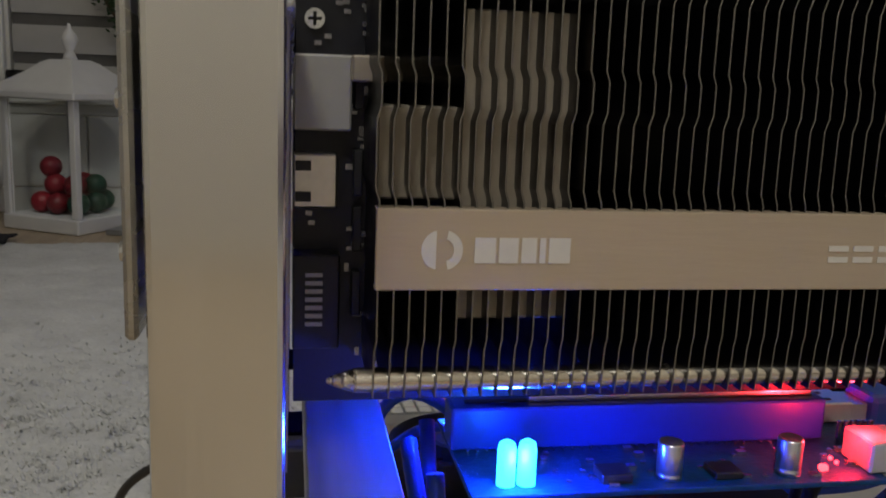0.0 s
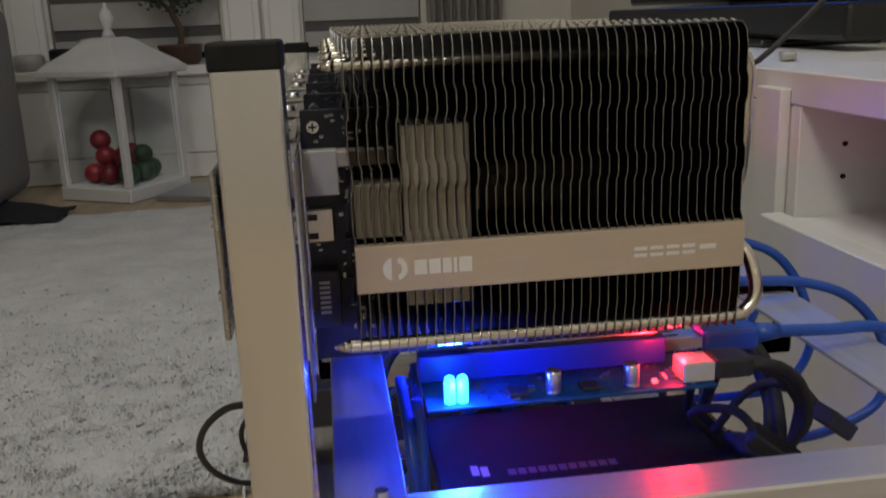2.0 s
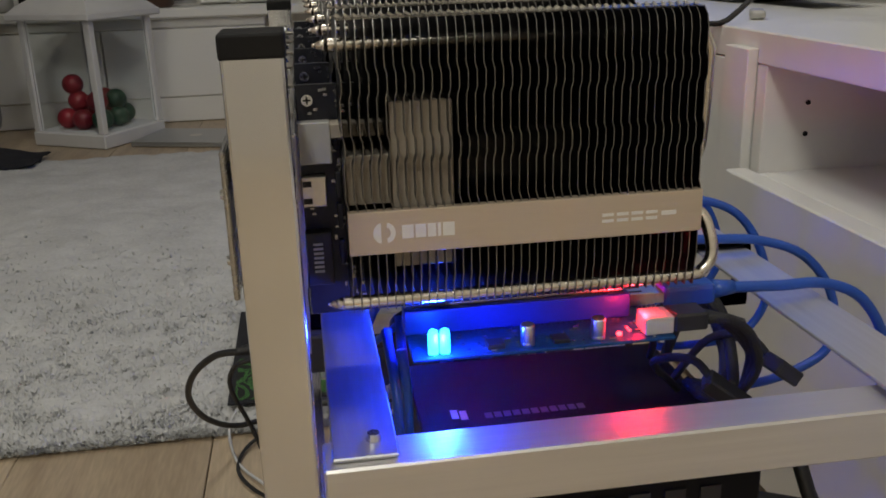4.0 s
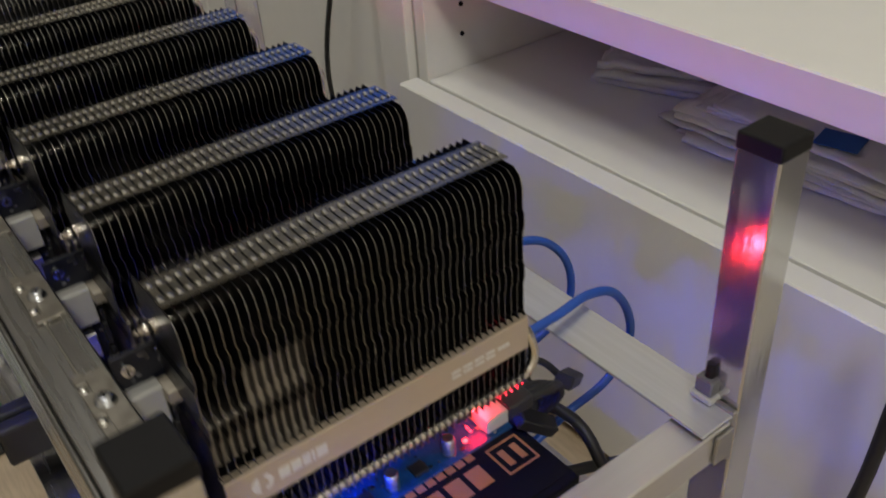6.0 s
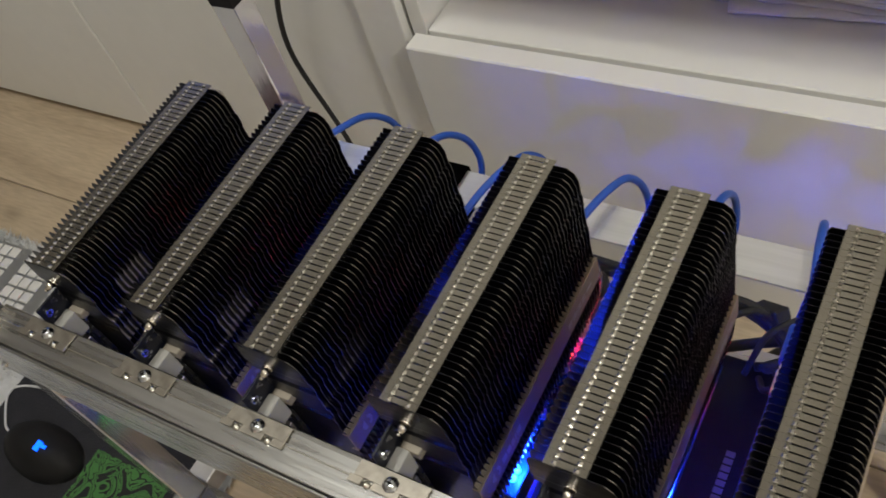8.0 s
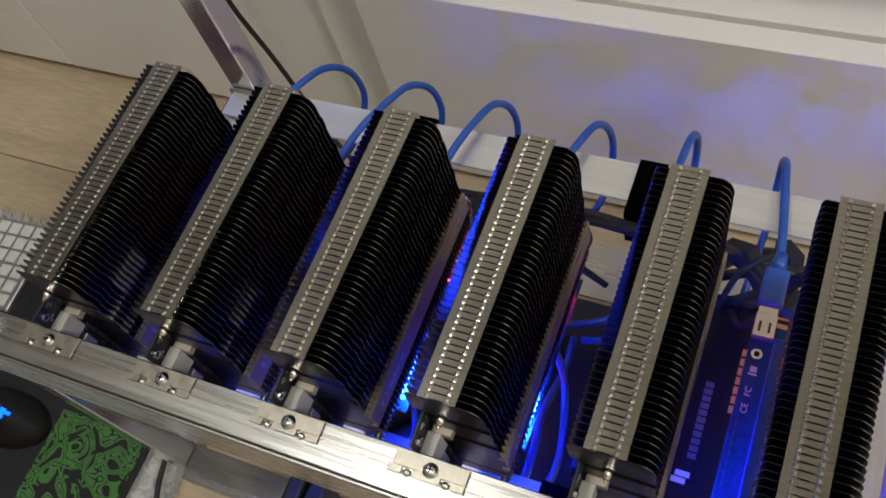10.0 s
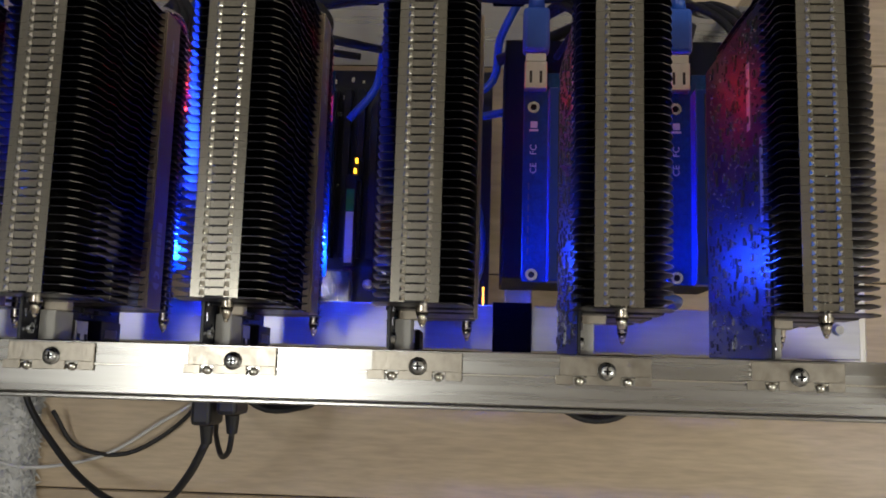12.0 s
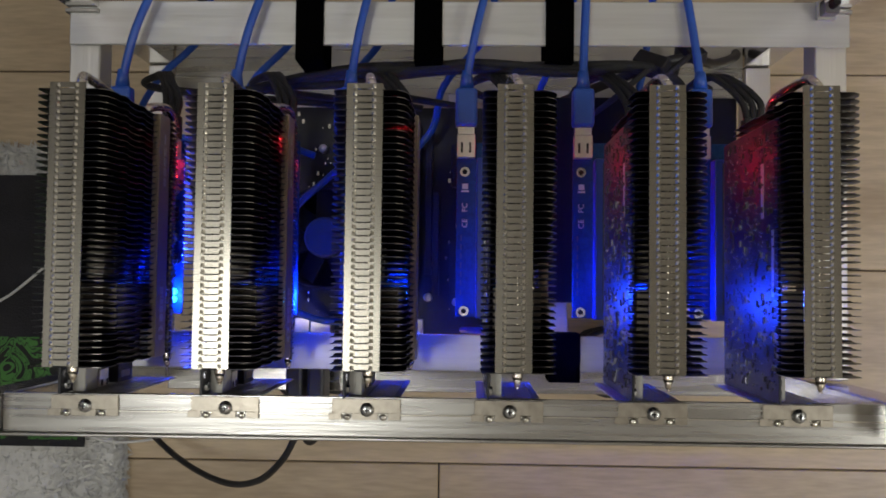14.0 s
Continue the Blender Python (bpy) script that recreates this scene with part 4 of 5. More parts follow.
    def half_disc(cx, cz, r, left):
        bm = bmesh.new()
        a0, a1 = (100, 260) if left else (-80, 80)
        ring = [(cx + r * 0.92 * math.cos(math.radians(a0 + (a1 - a0) * i / 14)), cz + r * math.sin(math.radians(a0 + (a1 - a0) * i / 14))) for i in range(15)]
        if not left:
            ring += [(cx + r * 0.45 * math.cos(math.radians(a1 - (a1 - a0) * i / 14)), cz + r * 0.55 * math.sin(math.radians(a1 - (a1 - a0) * i / 14))) for i in range(15)]
        f0 = [bm.verts.new((x, -0.0265, z)) for x, z in ring]
        f1 = [bm.verts.new((x, -0.0263, z)) for x, z in ring]
        n = len(ring)
        bm.faces.new(f0)
        bm.faces.new(f1[::-1])
        for i in range(n):
            bm.faces.new((f0[i], f1[i], f1[(i + 1) % n], f0[(i + 1) % n]))
        subpart("mark", bm, M_PRINT, strip)

    half_disc(0.0405, 0.4286, 0.0046, True)
    half_disc(0.0418, 0.4286, 0.0046, False)
    for x, w in ((0.0488, 0.0050), (0.0546, 0.0046), (0.0600, 0.0036), (0.0644, 0.0014), (0.0666, 0.0052)):
        mark(x, x + w, 0.4256, 0.4316)
    for i in range(4):
        x = 0.1385 + 0.0068 * i
        mark(x, x + 0.0054, 0.4260, 0.4274)
        mark(x, x + 0.0054, 0.4288, 0.4302)
    mark(0.1662, 0.1732, 0.4276, 0.4296)
    return g


card = build_card()
for k in range(1, 6):
    copy_thing(card, pose(0.09, k * PITCH, 0.373))


# ---- the riser boards under the cards ----
def build_riser():
    r = thing("riser_board", 0.115, 0.005, 0.362, "blue riser board with a lit blue lamp pair", "riser board", "riser boards under the cards")
    b = part("circuit_board", cube(0.052, 0.180, -0.0195, 0.0345, 0.3622, 0.3638, 0.0003), M_PCB_BLUE, r, "blue circuit board")
    part("slot", cube(0.0515, 0.1670, 0.0085, 0.0200, 0.3640, 0.3768, 0.0010, 2), M_SLOT, r, "blue plastic card slot")
    part("slot_groove", cube(0.0560, 0.1640, 0.0118, 0.0146, 0.3769, 0.3771), M_CHIP, r)
    for i in range(38):
        part("slot_pin", cube(0.0560 + 0.0028 * i, 0.0566 + 0.0028 * i, 0.0068, 0.0084, 0.3639, 0.3646), M_GOLDPIN, r)
    for x in (0.0563, 0.1583):
        bm = bmesh.new()
        lathe(bm, x, 0.0285, ((0.0017, 0.3640), (0.0036, 0.3640), (0.0036, 0.3643), (0.0017, 0.3643)), 18)
        subpart("hole_ring", bm, M_GOLDPIN, b)
        bm = bmesh.new()
        rod(bm, (x, 0.0285, 0.3640), (x, 0.0285, 0.36445), 0.0019, 0.0019, 12)
        subpart("hole", bm, M_CAP, b)
    rng = random.Random(5)
    for x, w, h in ((0.1475, 0.0020, 0.0042), (0.1440, 0.0006, 0.0056)):
        subpart("print_mark", cube(x - w, x + w, 0.0282 - h / 2, 0.0282 + h / 2, 0.36382, 0.3640), M_PRINT, b)
    for words, x in (("CE", 0.1205), ("FC", 0.1320)):
        text = bpy.data.curves.new("print_mark", "FONT")
        text.body, text.size, text.align_x, text.extrude = words, 0.0056, "CENTER", 0.0001
        holder = bpy.data.objects.new("print_mark", text)
        me = bpy.data.meshes.new_from_object(holder)
        bpy.data.objects.remove(holder)
        me.transform(Matrix.Translation((x, 0.0265, 0.3640)))
        me.materials.append(M_PRINT)
        ob = new("print_mark", me)
        ob.parent = b
    for i in range(7):
        subpart("print_mark", cube(0.068 + 0.0066 * i, 0.072 + 0.0066 * i, 0.0305, 0.0312, 0.36382, 0.36395), M_GREY_PRINT, b)
    for x, y in ((0.108, -0.0125), (0.143, -0.0125)):
        bm = bmesh.new()
        lathe(bm, x, y, ((0.0035, 0.3638), (0.0035, 0.3650), (0.0032, 0.3654), (0.0035, 0.3660), (0.0035, 0.3735), (0.0031, 0.3742), (0.0026, 0.3740)), 18)
        part("capacitor", bm, M_CAN, r, "silver capacitor can", smooth=True)
    bm = bmesh.new()
    for _ in range(44):
        x, y = rng.uniform(0.075, 0.172), rng.uniform(-0.018, 0.006)
        s = rng.choice((0.0007, 0.0010, 0.0014))
        box(bm, x - s, x + s, y - s * 0.7, y + s * 0.7, 0.3638, 0.3638 + s)
    tagged(part("solder_work", bm, M_GOLDPIN, r), kind="stuff")
    part("chip", cube(0.088, 0.0965, -0.016, -0.008, 0.3639, 0.3665, 0.0003), M_CHIP, r)
    part("chip", cube(0.120, 0.128, -0.016, -0.008, 0.3639, 0.3660, 0.0003), M_CHIP, r)
    for x in (0.0625, 0.0680):
        bm = bmesh.new()
        lathe(bm, x, -0.0130, ((0.0025, 0.3638), (0.0025, 0.3735), (0.0021, 0.3752), (0.0010, 0.3760)), 14)
        part("blue_lamp", bm, M_LED_BLUE, r, "bright blue lamp", smooth=True)
    bm = bmesh.new()
    box(bm, 0.1525, 0.1550, -0.0135, -0.0115, 0.3639, 0.3657, 0.0004)
    part("red_lamp", bm, M_LED_RED, r, "bright red lamp")
    for y in (-0.006, -0.009):
        part("red_lamp", cube(0.1600, 0.1608, y, y + 0.0008, 0.3639, 0.3648), M_LED_RED, r, "small red lamp")
    for i in range(6):
        part("slot_pin", cube(0.1690 + 0.0021 * i, 0.1699 + 0.0021 * i, 0.0045, 0.0056, 0.3640, 0.3712), M_GOLDPIN, r)
    part("power_socket", cube(0.1655, 0.1800, -0.0165, -0.0025, 0.3640, 0.3730, 0.0006), M_WHITE_PL, r, "white power socket")
    part("usb_socket", cube(0.1680, 0.1850, 0.0210, 0.0345, 0.3640, 0.3706, 0.0005), M_SILVER, r, "silver data socket")
    for y in (0.0240, 0.0300):
        part("socket_slot", cube(0.1715, 0.1790, y, y + 0.0016, 0.37065, 0.37085), M_CHIP, r)
    return r


riser = build_riser()
for k in range(1, 6):
    copy_thing(riser, pose(0.115, 0.005 + k * PITCH, 0.362))


# ---- cables of the rig ----
def build_usb_cables():
    for k in range(6):
        y = k * PITCH + 0.0278
        c = thing("usb_cable", 0.20, y, 0.367, "blue data cable looping over the back bar", "cable", "blue data cables")
        part("plug_body", box(bmesh.new(), 0.1905, 0.2190, y - 0.0080, y + 0.0080, 0.3615, 0.3730, 0.0025, None, 2), M_BLUE_CABLE, c)
        part("plug_tongue", cube(0.1852, 0.1904, y - 0.006, y + 0.006, 0.3645, 0.3698), M_SILVER, c)
        w = (0.014, -0.004, -0.022, -0.020, -0.030, -0.034)[k]
        up = (0.0, 0.002, 0.008, 0.006, 0.006, 0.007)[k]
        out = (0.0, 0.008, -0.004, 0.0, 0.004, 0.006)[k]
        bm = bmesh.new()
        tube(bm, ((0.220, y, 0.3672), (0.236, y + 0.08 * w, 0.3665 + 0.3 * up), (0.262, y + 0.3 * w, 0.3640 + up), (0.290, y + 0.6 * w, 0.3615 + up), (0.315 + 0.6 * out, y + 0.8 * w, 0.3505 + up), (0.333 + out, y + 0.95 * w, 0.328 + 0.7 * up),
                  (0.341 + out, y + w, 0.302), (0.335 + out, y + w, 0.280), (0.314, y + w, 0.266), (0.285, y + 0.8 * w + 0.005, 0.258), (0.250, y + 0.02, 0.243), (0.215, y + 0.03, 0.228), (0.19, 0.5 * y + 0.15, 0.222)), 0.0031)
        part("cord", bm, M_BLUE_CABLE, c, smooth=True)
        bm = bmesh.new()
        rod(bm, (0.2191, y, 0.3672), (0.2320, y, 0.3674), 0.0054, 0.0037, 14)
        part("strain_relief", bm, M_BLUE_CABLE, c, smooth=True)


def build_power_cables():
    rng = random.Random(31)
    for k in range(6):
        y = k * PITCH - 0.0095
        c = thing("power_lead", 0.19, y, 0.368, "black sleeved power lead plugged into the riser", "cable", "black power leads")
        part("plug", cube(0.1802, 0.1975, y - 0.0075, y + 0.0075, 0.3645, 0.3735, 0.001), M_CHIP, c)
        for j in range(3):
            dy = (-0.004, 0.0, 0.004)[j]
            bm = bmesh.new()
            tube(bm, ((0.197, y + dy, 0.369), (0.210, y + dy * 1.4, 0.3675 - 0.002 * j), (0.228, y + dy + 0.010, 0.352 - 0.003 * j), (0.238, y + 0.02 + dy, 0.328), (0.234, y + 0.035, 0.300 - 0.004 * j), (0.225, 0.07 + 0.5 * y, 0.265)), 0.0026, 8)
            part("lead", bm, M_SLEEVE, c, smooth=True)
    # the bundle along the back
    b = thing("cable_bundle", 0.235, 0.2, 0.30, "thick bundle of black sleeved cables behind the cards", "cable")
    for j in range(7):
        o = [rng.uniform(-0.009, 0.009) for _ in range(12)]
        bm = bmesh.new()
        tube(bm, ((0.222, 0.05 + o[0], 0.298), (0.235, 0.030 + o[1], 0.300 + o[2]), (0.243, 0.06 + o[3], 0.335 + 0.5 * o[4]), (0.240 + 0.4 * o[5], 0.125, 0.343 + 0.4 * o[6]), (0.243 + 0.4 * o[7], 0.205, 0.338 + 0.5 * o[8]),
                  (0.238 + o[9], 0.285, 0.325 + o[10]), (0.232, 0.37 + o[11], 0.30), (0.215, 0.42 + o[2], 0.262), (0.18, 0.40 + o[4], 0.23)), 0.0034, 8)
        part("sleeved_cable", bm, M_SLEEVE, b, smooth=True)
    # loose plugs and leads seen beside the power supply
    l = thing("loose_connectors", 0.232, 0.03, 0.30, "black loose drive plugs hanging by the power supply", "cable")
    for x, y, z, rz, mat in ((0.262, 0.022, 0.318, 30, M_CHIP), (0.225, 0.012, 0.312, -20, M_CHIP), (0.249, 0.055, 0.33, 60, M_CHIP)):
        bm = bmesh.new()
        box(bm, -0.014, 0.014, -0.006, 0.006, -0.0045, 0.0045, 0.001, Matrix.Translation((x, y, z)) @ pose(0, 0, 0, 12, 35, rz))
        part("plug", bm, mat, l)
        bm = bmesh.new()
        tube(bm, ((x - 0.004, y, z + 0.002), (x - 0.015, y + 0.012, z + 0.016), (x - 0.03, y + 0.03, z + 0.008), (0.215, y + 0.04, 0.296)), 0.0024, 8)
        part("lead", bm, M_SLEEVE, l, smooth=True)
    for i, pts in enumerate((((0.225, 0.135, 0.26), (0.262, 0.03, 0.285), (0.268, -0.015, 0.250), (0.300, -0.055, 0.170), (0.345, -0.02, 0.060), (0.375, 0.06, 0.008), (0.36, 0.20, 0.005)),
                             ((0.225, 0.030, 0.24), (0.300, 0.010, 0.225), (0.350, 0.045, 0.150), (0.372, 0.09, 0.040), (0.35, 0.16, 0.006), (0.33, 0.30, 0.006)))):
        bm = bmesh.new()
        tube(bm, pts, 0.0042)
        solid("mains_cord", bm, M_BLACK_CABLE, "black mains cord running down to the floor", "cable", "mains cords", smooth=True)
    bm = bmesh.new()
    tube(bm, ((0.425, -0.33, 0.006), (0.424, -0.23, 0.02), (0.404, -0.135, 0.30), (0.408, -0.125, 0.340), (0.413, -0.117, 0.345), (0.419, -0.110, 0.30), (0.424, -0.10, 0.18), (0.425, -0.07, 0.02), (0.415, 0.05, 0.0065)), 0.0052)
    solid("hanging_cord", bm, M_BLACK_CABLE, "thick black cord hanging beside the drawer", "cable", smooth=True)
    # straps
    def strap(name, xa, xb, y, w, za, zb):
        t = 0.0016
        bm = bmesh.new()
        box(bm, xa - t, xb + t, y - w, y + w, zb + 0.0004, zb + 0.0004 + t, 0.0004)
        box(bm, xa - t, xb + t, y - w, y + w, za - t, za, 0.0004)
        box(bm, xa - t - 0.0002, xa - 0.0004, y - w, y + w, za + 0.0001, zb + 0.0003, 0.0003)
        box(bm, xb + 0.0004, xb + t + 0.0002, y - w, y + w, za + 0.0001, zb + 0.0003, 0.0003)
        solid(name, bm, M_VELCRO, "black hook-and-loop strap wrapped round the bar", "strap", "cable straps")
    for y in (0.316, 0.227, 0.129):
        strap("cable_strap", 0.2440, 0.2885, y, 0.0105, 0.318, 0.357)
    strap("cable_strap", 0.0060, 0.0385, 0.124, 0.0115, 0.329, 0.3542)


def build_power_supply():
    p = thing("power_supply", 0.15, 0.065, 0.1852, "black power supply with orange lettering bars on the top", "power supply")
    xa, xb, ya, yb, za, zb = 0.062, 0.230, -0.022, 0.130, 0.2040, 0.2900
    part("case", cube(xa, xb, ya, yb, za, zb, 0.0015, 2), M_PSU, p)
    top = part("top_label", cube(xa + 0.006, xb - 0.004, ya + 0.006, yb - 0.05, zb + 0.0002, zb + 0.0006), M_PSU, p, "black label with bars of print")

    def bars(x, y, w, h, n, mat, gap=0.24):
        s = w / n
        for i in range(n):
            subpart("print_bar", cube(x + s * i, x + s * (i + 1 - gap), y, y + h, zb + 0.0007, zb + 0.0010), mat, top)
    bars(0.140, 0.0285, 0.052, 0.0085, 7, M_ORANGE)
    bars(0.146, 0.0075, 0.046, 0.0160, 3, M_ORANGE)
    for args in ((0.198, 0.222, 0.0045, 0.0060), (0.198, 0.222, 0.0275, 0.0290), (0.198, 0.1995, 0.0061, 0.0274), (0.2205, 0.222, 0.0061, 0.0274), (0.2030, 0.2075, 0.010, 0.0235), (0.2125, 0.2170, 0.010, 0.0235)):
        subpart("badge_line", cube(args[0], args[1], args[2], args[3], zb + 0.0007, zb + 0.0010), M_ORANGE, top)
    bars(0.1000, 0.0500, 0.060, 0.0060, 11, M_GREY_PRINT)
    subpart("emblem", cube(0.081, 0.085, 0.053, 0.063, zb + 0.0007, zb + 0.0010), M_PRINT, top)
    subpart("emblem", cube(0.086, 0.090, 0.051, 0.061, zb + 0.0007, zb + 0.0010), M_PRINT, top)
    bm = bmesh.new()
    for i in range(7):
        x = xa + 0.0205 + 0.019 * i
        box(bm, x, x + 0.011, ya - 0.0012, ya - 0.0002, za + 0.010, zb - 0.010)
    part("vent_bars", bm, M_CHIP, p)


def build_motherboard():
    m = thing("motherboard", 0.135, 0.28, 0.188, "dark motherboard with fan, memory and cables on the tray", "motherboard")
    part("board", cube(0.030, 0.240, 0.138, 0.376, 0.1905, 0.1921, 0.0003), M_PCB, m)
    for x, y in ((0.036, 0.205), (0.036, 0.350), (0.230, 0.205), (0.230, 0.350), (0.130, 0.205), (0.130, 0.350)):
        bm = bmesh.new()
        rod(bm, (x, y, 0.1849), (x, y, 0.1904), 0.0026)
        part("standoff", bm, M_GOLDPIN, m)
    # cooler
    bm = bmesh.new()
    lathe(bm, 0.116, 0.322, ((0.044, 0.1925), (0.046, 0.205), (0.046, 0.236), (0.043, 0.238), (0.043, 0.208), (0.020, 0.206)), 32)
    fan = part("cooler_ring", bm, M_CHIP, m, "round black processor fan", smooth=True)
    bm = bmesh.new()
    lathe(bm, 0.116, 0.322, ((0.018, 0.21), (0.018, 0.236), (0.016, 0.2375), (0.002, 0.2378)), 24)
    subpart("hub", bm, material("blue_grey_sticker", (0.05, 0.09, 0.15), 0.4, 0, 0.1), fan, "blue-grey fan hub sticker")
    for i in range(7):
        a = 2 * math.pi * i / 7
        bm = bmesh.new()
        box(bm, 0.018, 0.041, -0.010, 0.010, -0.0008, 0.0008, 0, Matrix.Translation((0.116, 0.322, 0.224)) @ pose(0, 0, 0, 0, 0, math.degrees(a)) @ pose(0, 0, 0, 32, 0, 0))
        subpart("blade", bm, M_CHIP, fan)
    for i in range(4):
        y = 0.262 - 0.011 * i
        part("memory_slot", cube(0.085, 0.222, y, y + 0.006, 0.1923, 0.2000, 0.0004), M_CHIP, m)
    part("memory_stick", cube(0.088, 0.219, 0.2635, 0.2655, 0.2002, 0.222, 0.0003), M_PCB_BLUE, m)
    for i in range(3):
        y = 0.222 - 0.016 * i
        part("expansion_slot", cube(0.065, 0.115 if i else 0.160, y, y + 0.0065, 0.1923, 0.203, 0.0004), M_CHIP, m)
    d = part("drive", cube(0.078, 0.150, 0.243, 0.252, 0.2005, 0.2075, 0.0005), M_CHIP, m)
    subpart("drive_label", cube(0.080, 0.120, 0.2445, 0.2505, 0.2077, 0.2082), M_PRINT, d, "white and green label")
    subpart("drive_label", cube(0.1205, 0.138, 0.2445, 0.2505, 0.2077, 0.2082), material("green_label", (0.03, 0.30, 0.08), 0.5, 0, 0.05), d, "white and green label")
    # socket cluster at the front edge
    for i, (a, b, h) in enumerate(((0.372, 0.357, 0.222), (0.353, 0.339, 0.206), (0.336, 0.318, 0.219), (0.312, 0.297, 0.206), (0.293, 0.279, 0.203), (0.250, 0.236, 0.203))):
        part("port", cube(0.022, 0.044, b, a, 0.1923, h, 0.0006), M_SILVER, m, "silver socket box")
    for x, y in ((0.060, 0.206), (0.072, 0.200), (0.064, 0.232), (0.200, 0.30), (0.205, 0.315), (0.20, 0.33), (0.066, 0.275)):
        bm = bmesh.new()
        lathe(bm, x, y, ((0.0040, 0.1923), (0.0040, 0.202), (0.0034, 0.2032)), 14)
        part("capacitor", bm, M_CAN, m, smooth=True)
    bm = bmesh.new()
    rng = random.Random(77)
    for _ in range(110):
        x, y = rng.uniform(0.05, 0.236), rng.uniform(0.186, 0.372)
        s = rng.choice((0.0008, 0.0012, 0.002))
        box(bm, x - s, x + s, y - s * 0.6, y + s * 0.6, 0.1923, 0.1923 + s)
    tagged(part("solder_work", bm, M_GOLDPIN, m), kind="stuff")
    part("heat_spreader", cube(0.046, 0.075, 0.244, 0.272, 0.1923, 0.206, 0.002), M_ALU, m)
    part("heat_spreader", cube(0.165, 0.205, 0.186, 0.212, 0.1923, 0.202, 0.002), M_CHIP, m)
    for x, y in ((0.1475, 0.2415), (0.1555, 0.2405)):
        part("amber_lamp", cube(x, x + 0.0035, y, y + 0.0016, 0.2215, 0.2235), M_LED_AMBER, m, "lit amber lamp")
    part("lamp_post", cube(0.146, 0.160, 0.2400, 0.2440, 0.2003, 0.2212), M_CHIP, m)
    part("green_lamp", cube(0.0195, 0.0215, 0.350, 0.353, 0.1985, 0.2005), M_LED_GREEN, m, "lit green network lamp")
    # network plugs and their leads
    for i, (y, z) in enumerate(((0.347, 0.216), (0.328, 0.216))):
        bm = bmesh.new()
        box(bm, -0.046 + 0.008 * i, 0.0195, y - 0.0075, y + 0.0075, z - 0.018, z + 0.018, 0.003, None, 2)
        plug = thing("monitor_plug", 0.0, y, z, "black cable plug in the motherboard socket", "plug", "plugs at the motherboard")
        part("plug_body", bm, M_CHIP, plug)
        bm = bmesh.new()
        xe = -0.046 + 0.008 * i
        rod(bm, (xe - 0.0002, y, z), (xe - 0.014, y, z - 0.002), 0.0055, 0.0040)
        part("strain_relief", bm, M_BLACK_CABLE, plug)
        bm = bmesh.new()
        if i == 0:
            tube(bm, ((xe - 0.013, y, z - 0.002), (-0.085, 0.362, 0.205), (-0.110, 0.390, 0.175), (-0.123, 0.432, 0.130), (-0.116, 0.490, 0.075), (-0.088, 0.545, 0.034), (-0.030, 0.590, 0.0235), (0.060, 0.603, 0.0225), (0.20, 0.60, 0.0225)), 0.0032)
        else:
            tube(bm, ((xe - 0.013, y, z - 0.002), (-0.066, y + 0.004, z - 0.010), (-0.072, 0.345, 0.180), (-0.060, 0.365, 0.130), (-0.045, 0.385, 0.07), (-0.020, 0.42, 0.02), (0.05, 0.45, 0.006), (0.20, 0.52, 0.006)), 0.0022)
        part("cord", bm, M_BLACK_CABLE, plug, smooth=True)
    for i in range(10):
        part("amber_lamp", cube(0.0285, 0.0297, 0.180 + 0.0105 * i, 0.186 + 0.0105 * i, 0.1900, 0.1930), M_LED_AMBER, m, "lit amber edge lamp")
    part("amber_lamp", cube(0.0420, 0.0650, 0.1415, 0.1425, 0.1922, 0.1930), M_LED_AMBER, m, "lit amber edge lamp")
    bm = bmesh.new()
    tube(bm, ((-0.075, 0.66, 0.022), (-0.105, 0.60, 0.012), (-0.095, 0.52, 0.005), (-0.060, 0.46, 0.005), (-0.030, 0.42, 0.004), (0.0, 0.43, 0.03), (0.030, 0.40, 0.15)), 0.0017)
    solid("pale_cord", bm, M_WHITE_CABLE, "thin pale cord curling over floor and rug", "cable", smooth=True)
    bm = bmesh.new()
    tube(bm, ((-0.05, 0.56, 0.022), (-0.085, 0.54, 0.006), (-0.090, 0.49, 0.005), (-0.060, 0.44, 0.005), (-0.030, 0.42, 0.02), (-0.01, 0.44, 0.10)), 0.0022)
    solid("thin_black_cord", bm, M_BLACK_CABLE, "thin black cord lying beside the rug", "cable", smooth=True)
    # coil of cord under the board
    for y in (0.035, 0.335):
        bm = bmesh.new()
        pts = []
        for i in range(34):
            a = i * 0.62
            pts.append((-0.006 + (0.034 + 0.003 * math.sin(i * 1.3)) * math.cos(a), y + (0.046 + 0.003 * math.cos(i)) * math.sin(a), 0.006 + 0.0013 * i))
        tube(bm, pts, 0.0030, 8, 3)
        solid("coiled_cord", bm, M_BLACK_CABLE, "coiled black cord lying on the floor", "cable", "coiled cords", smooth=True)
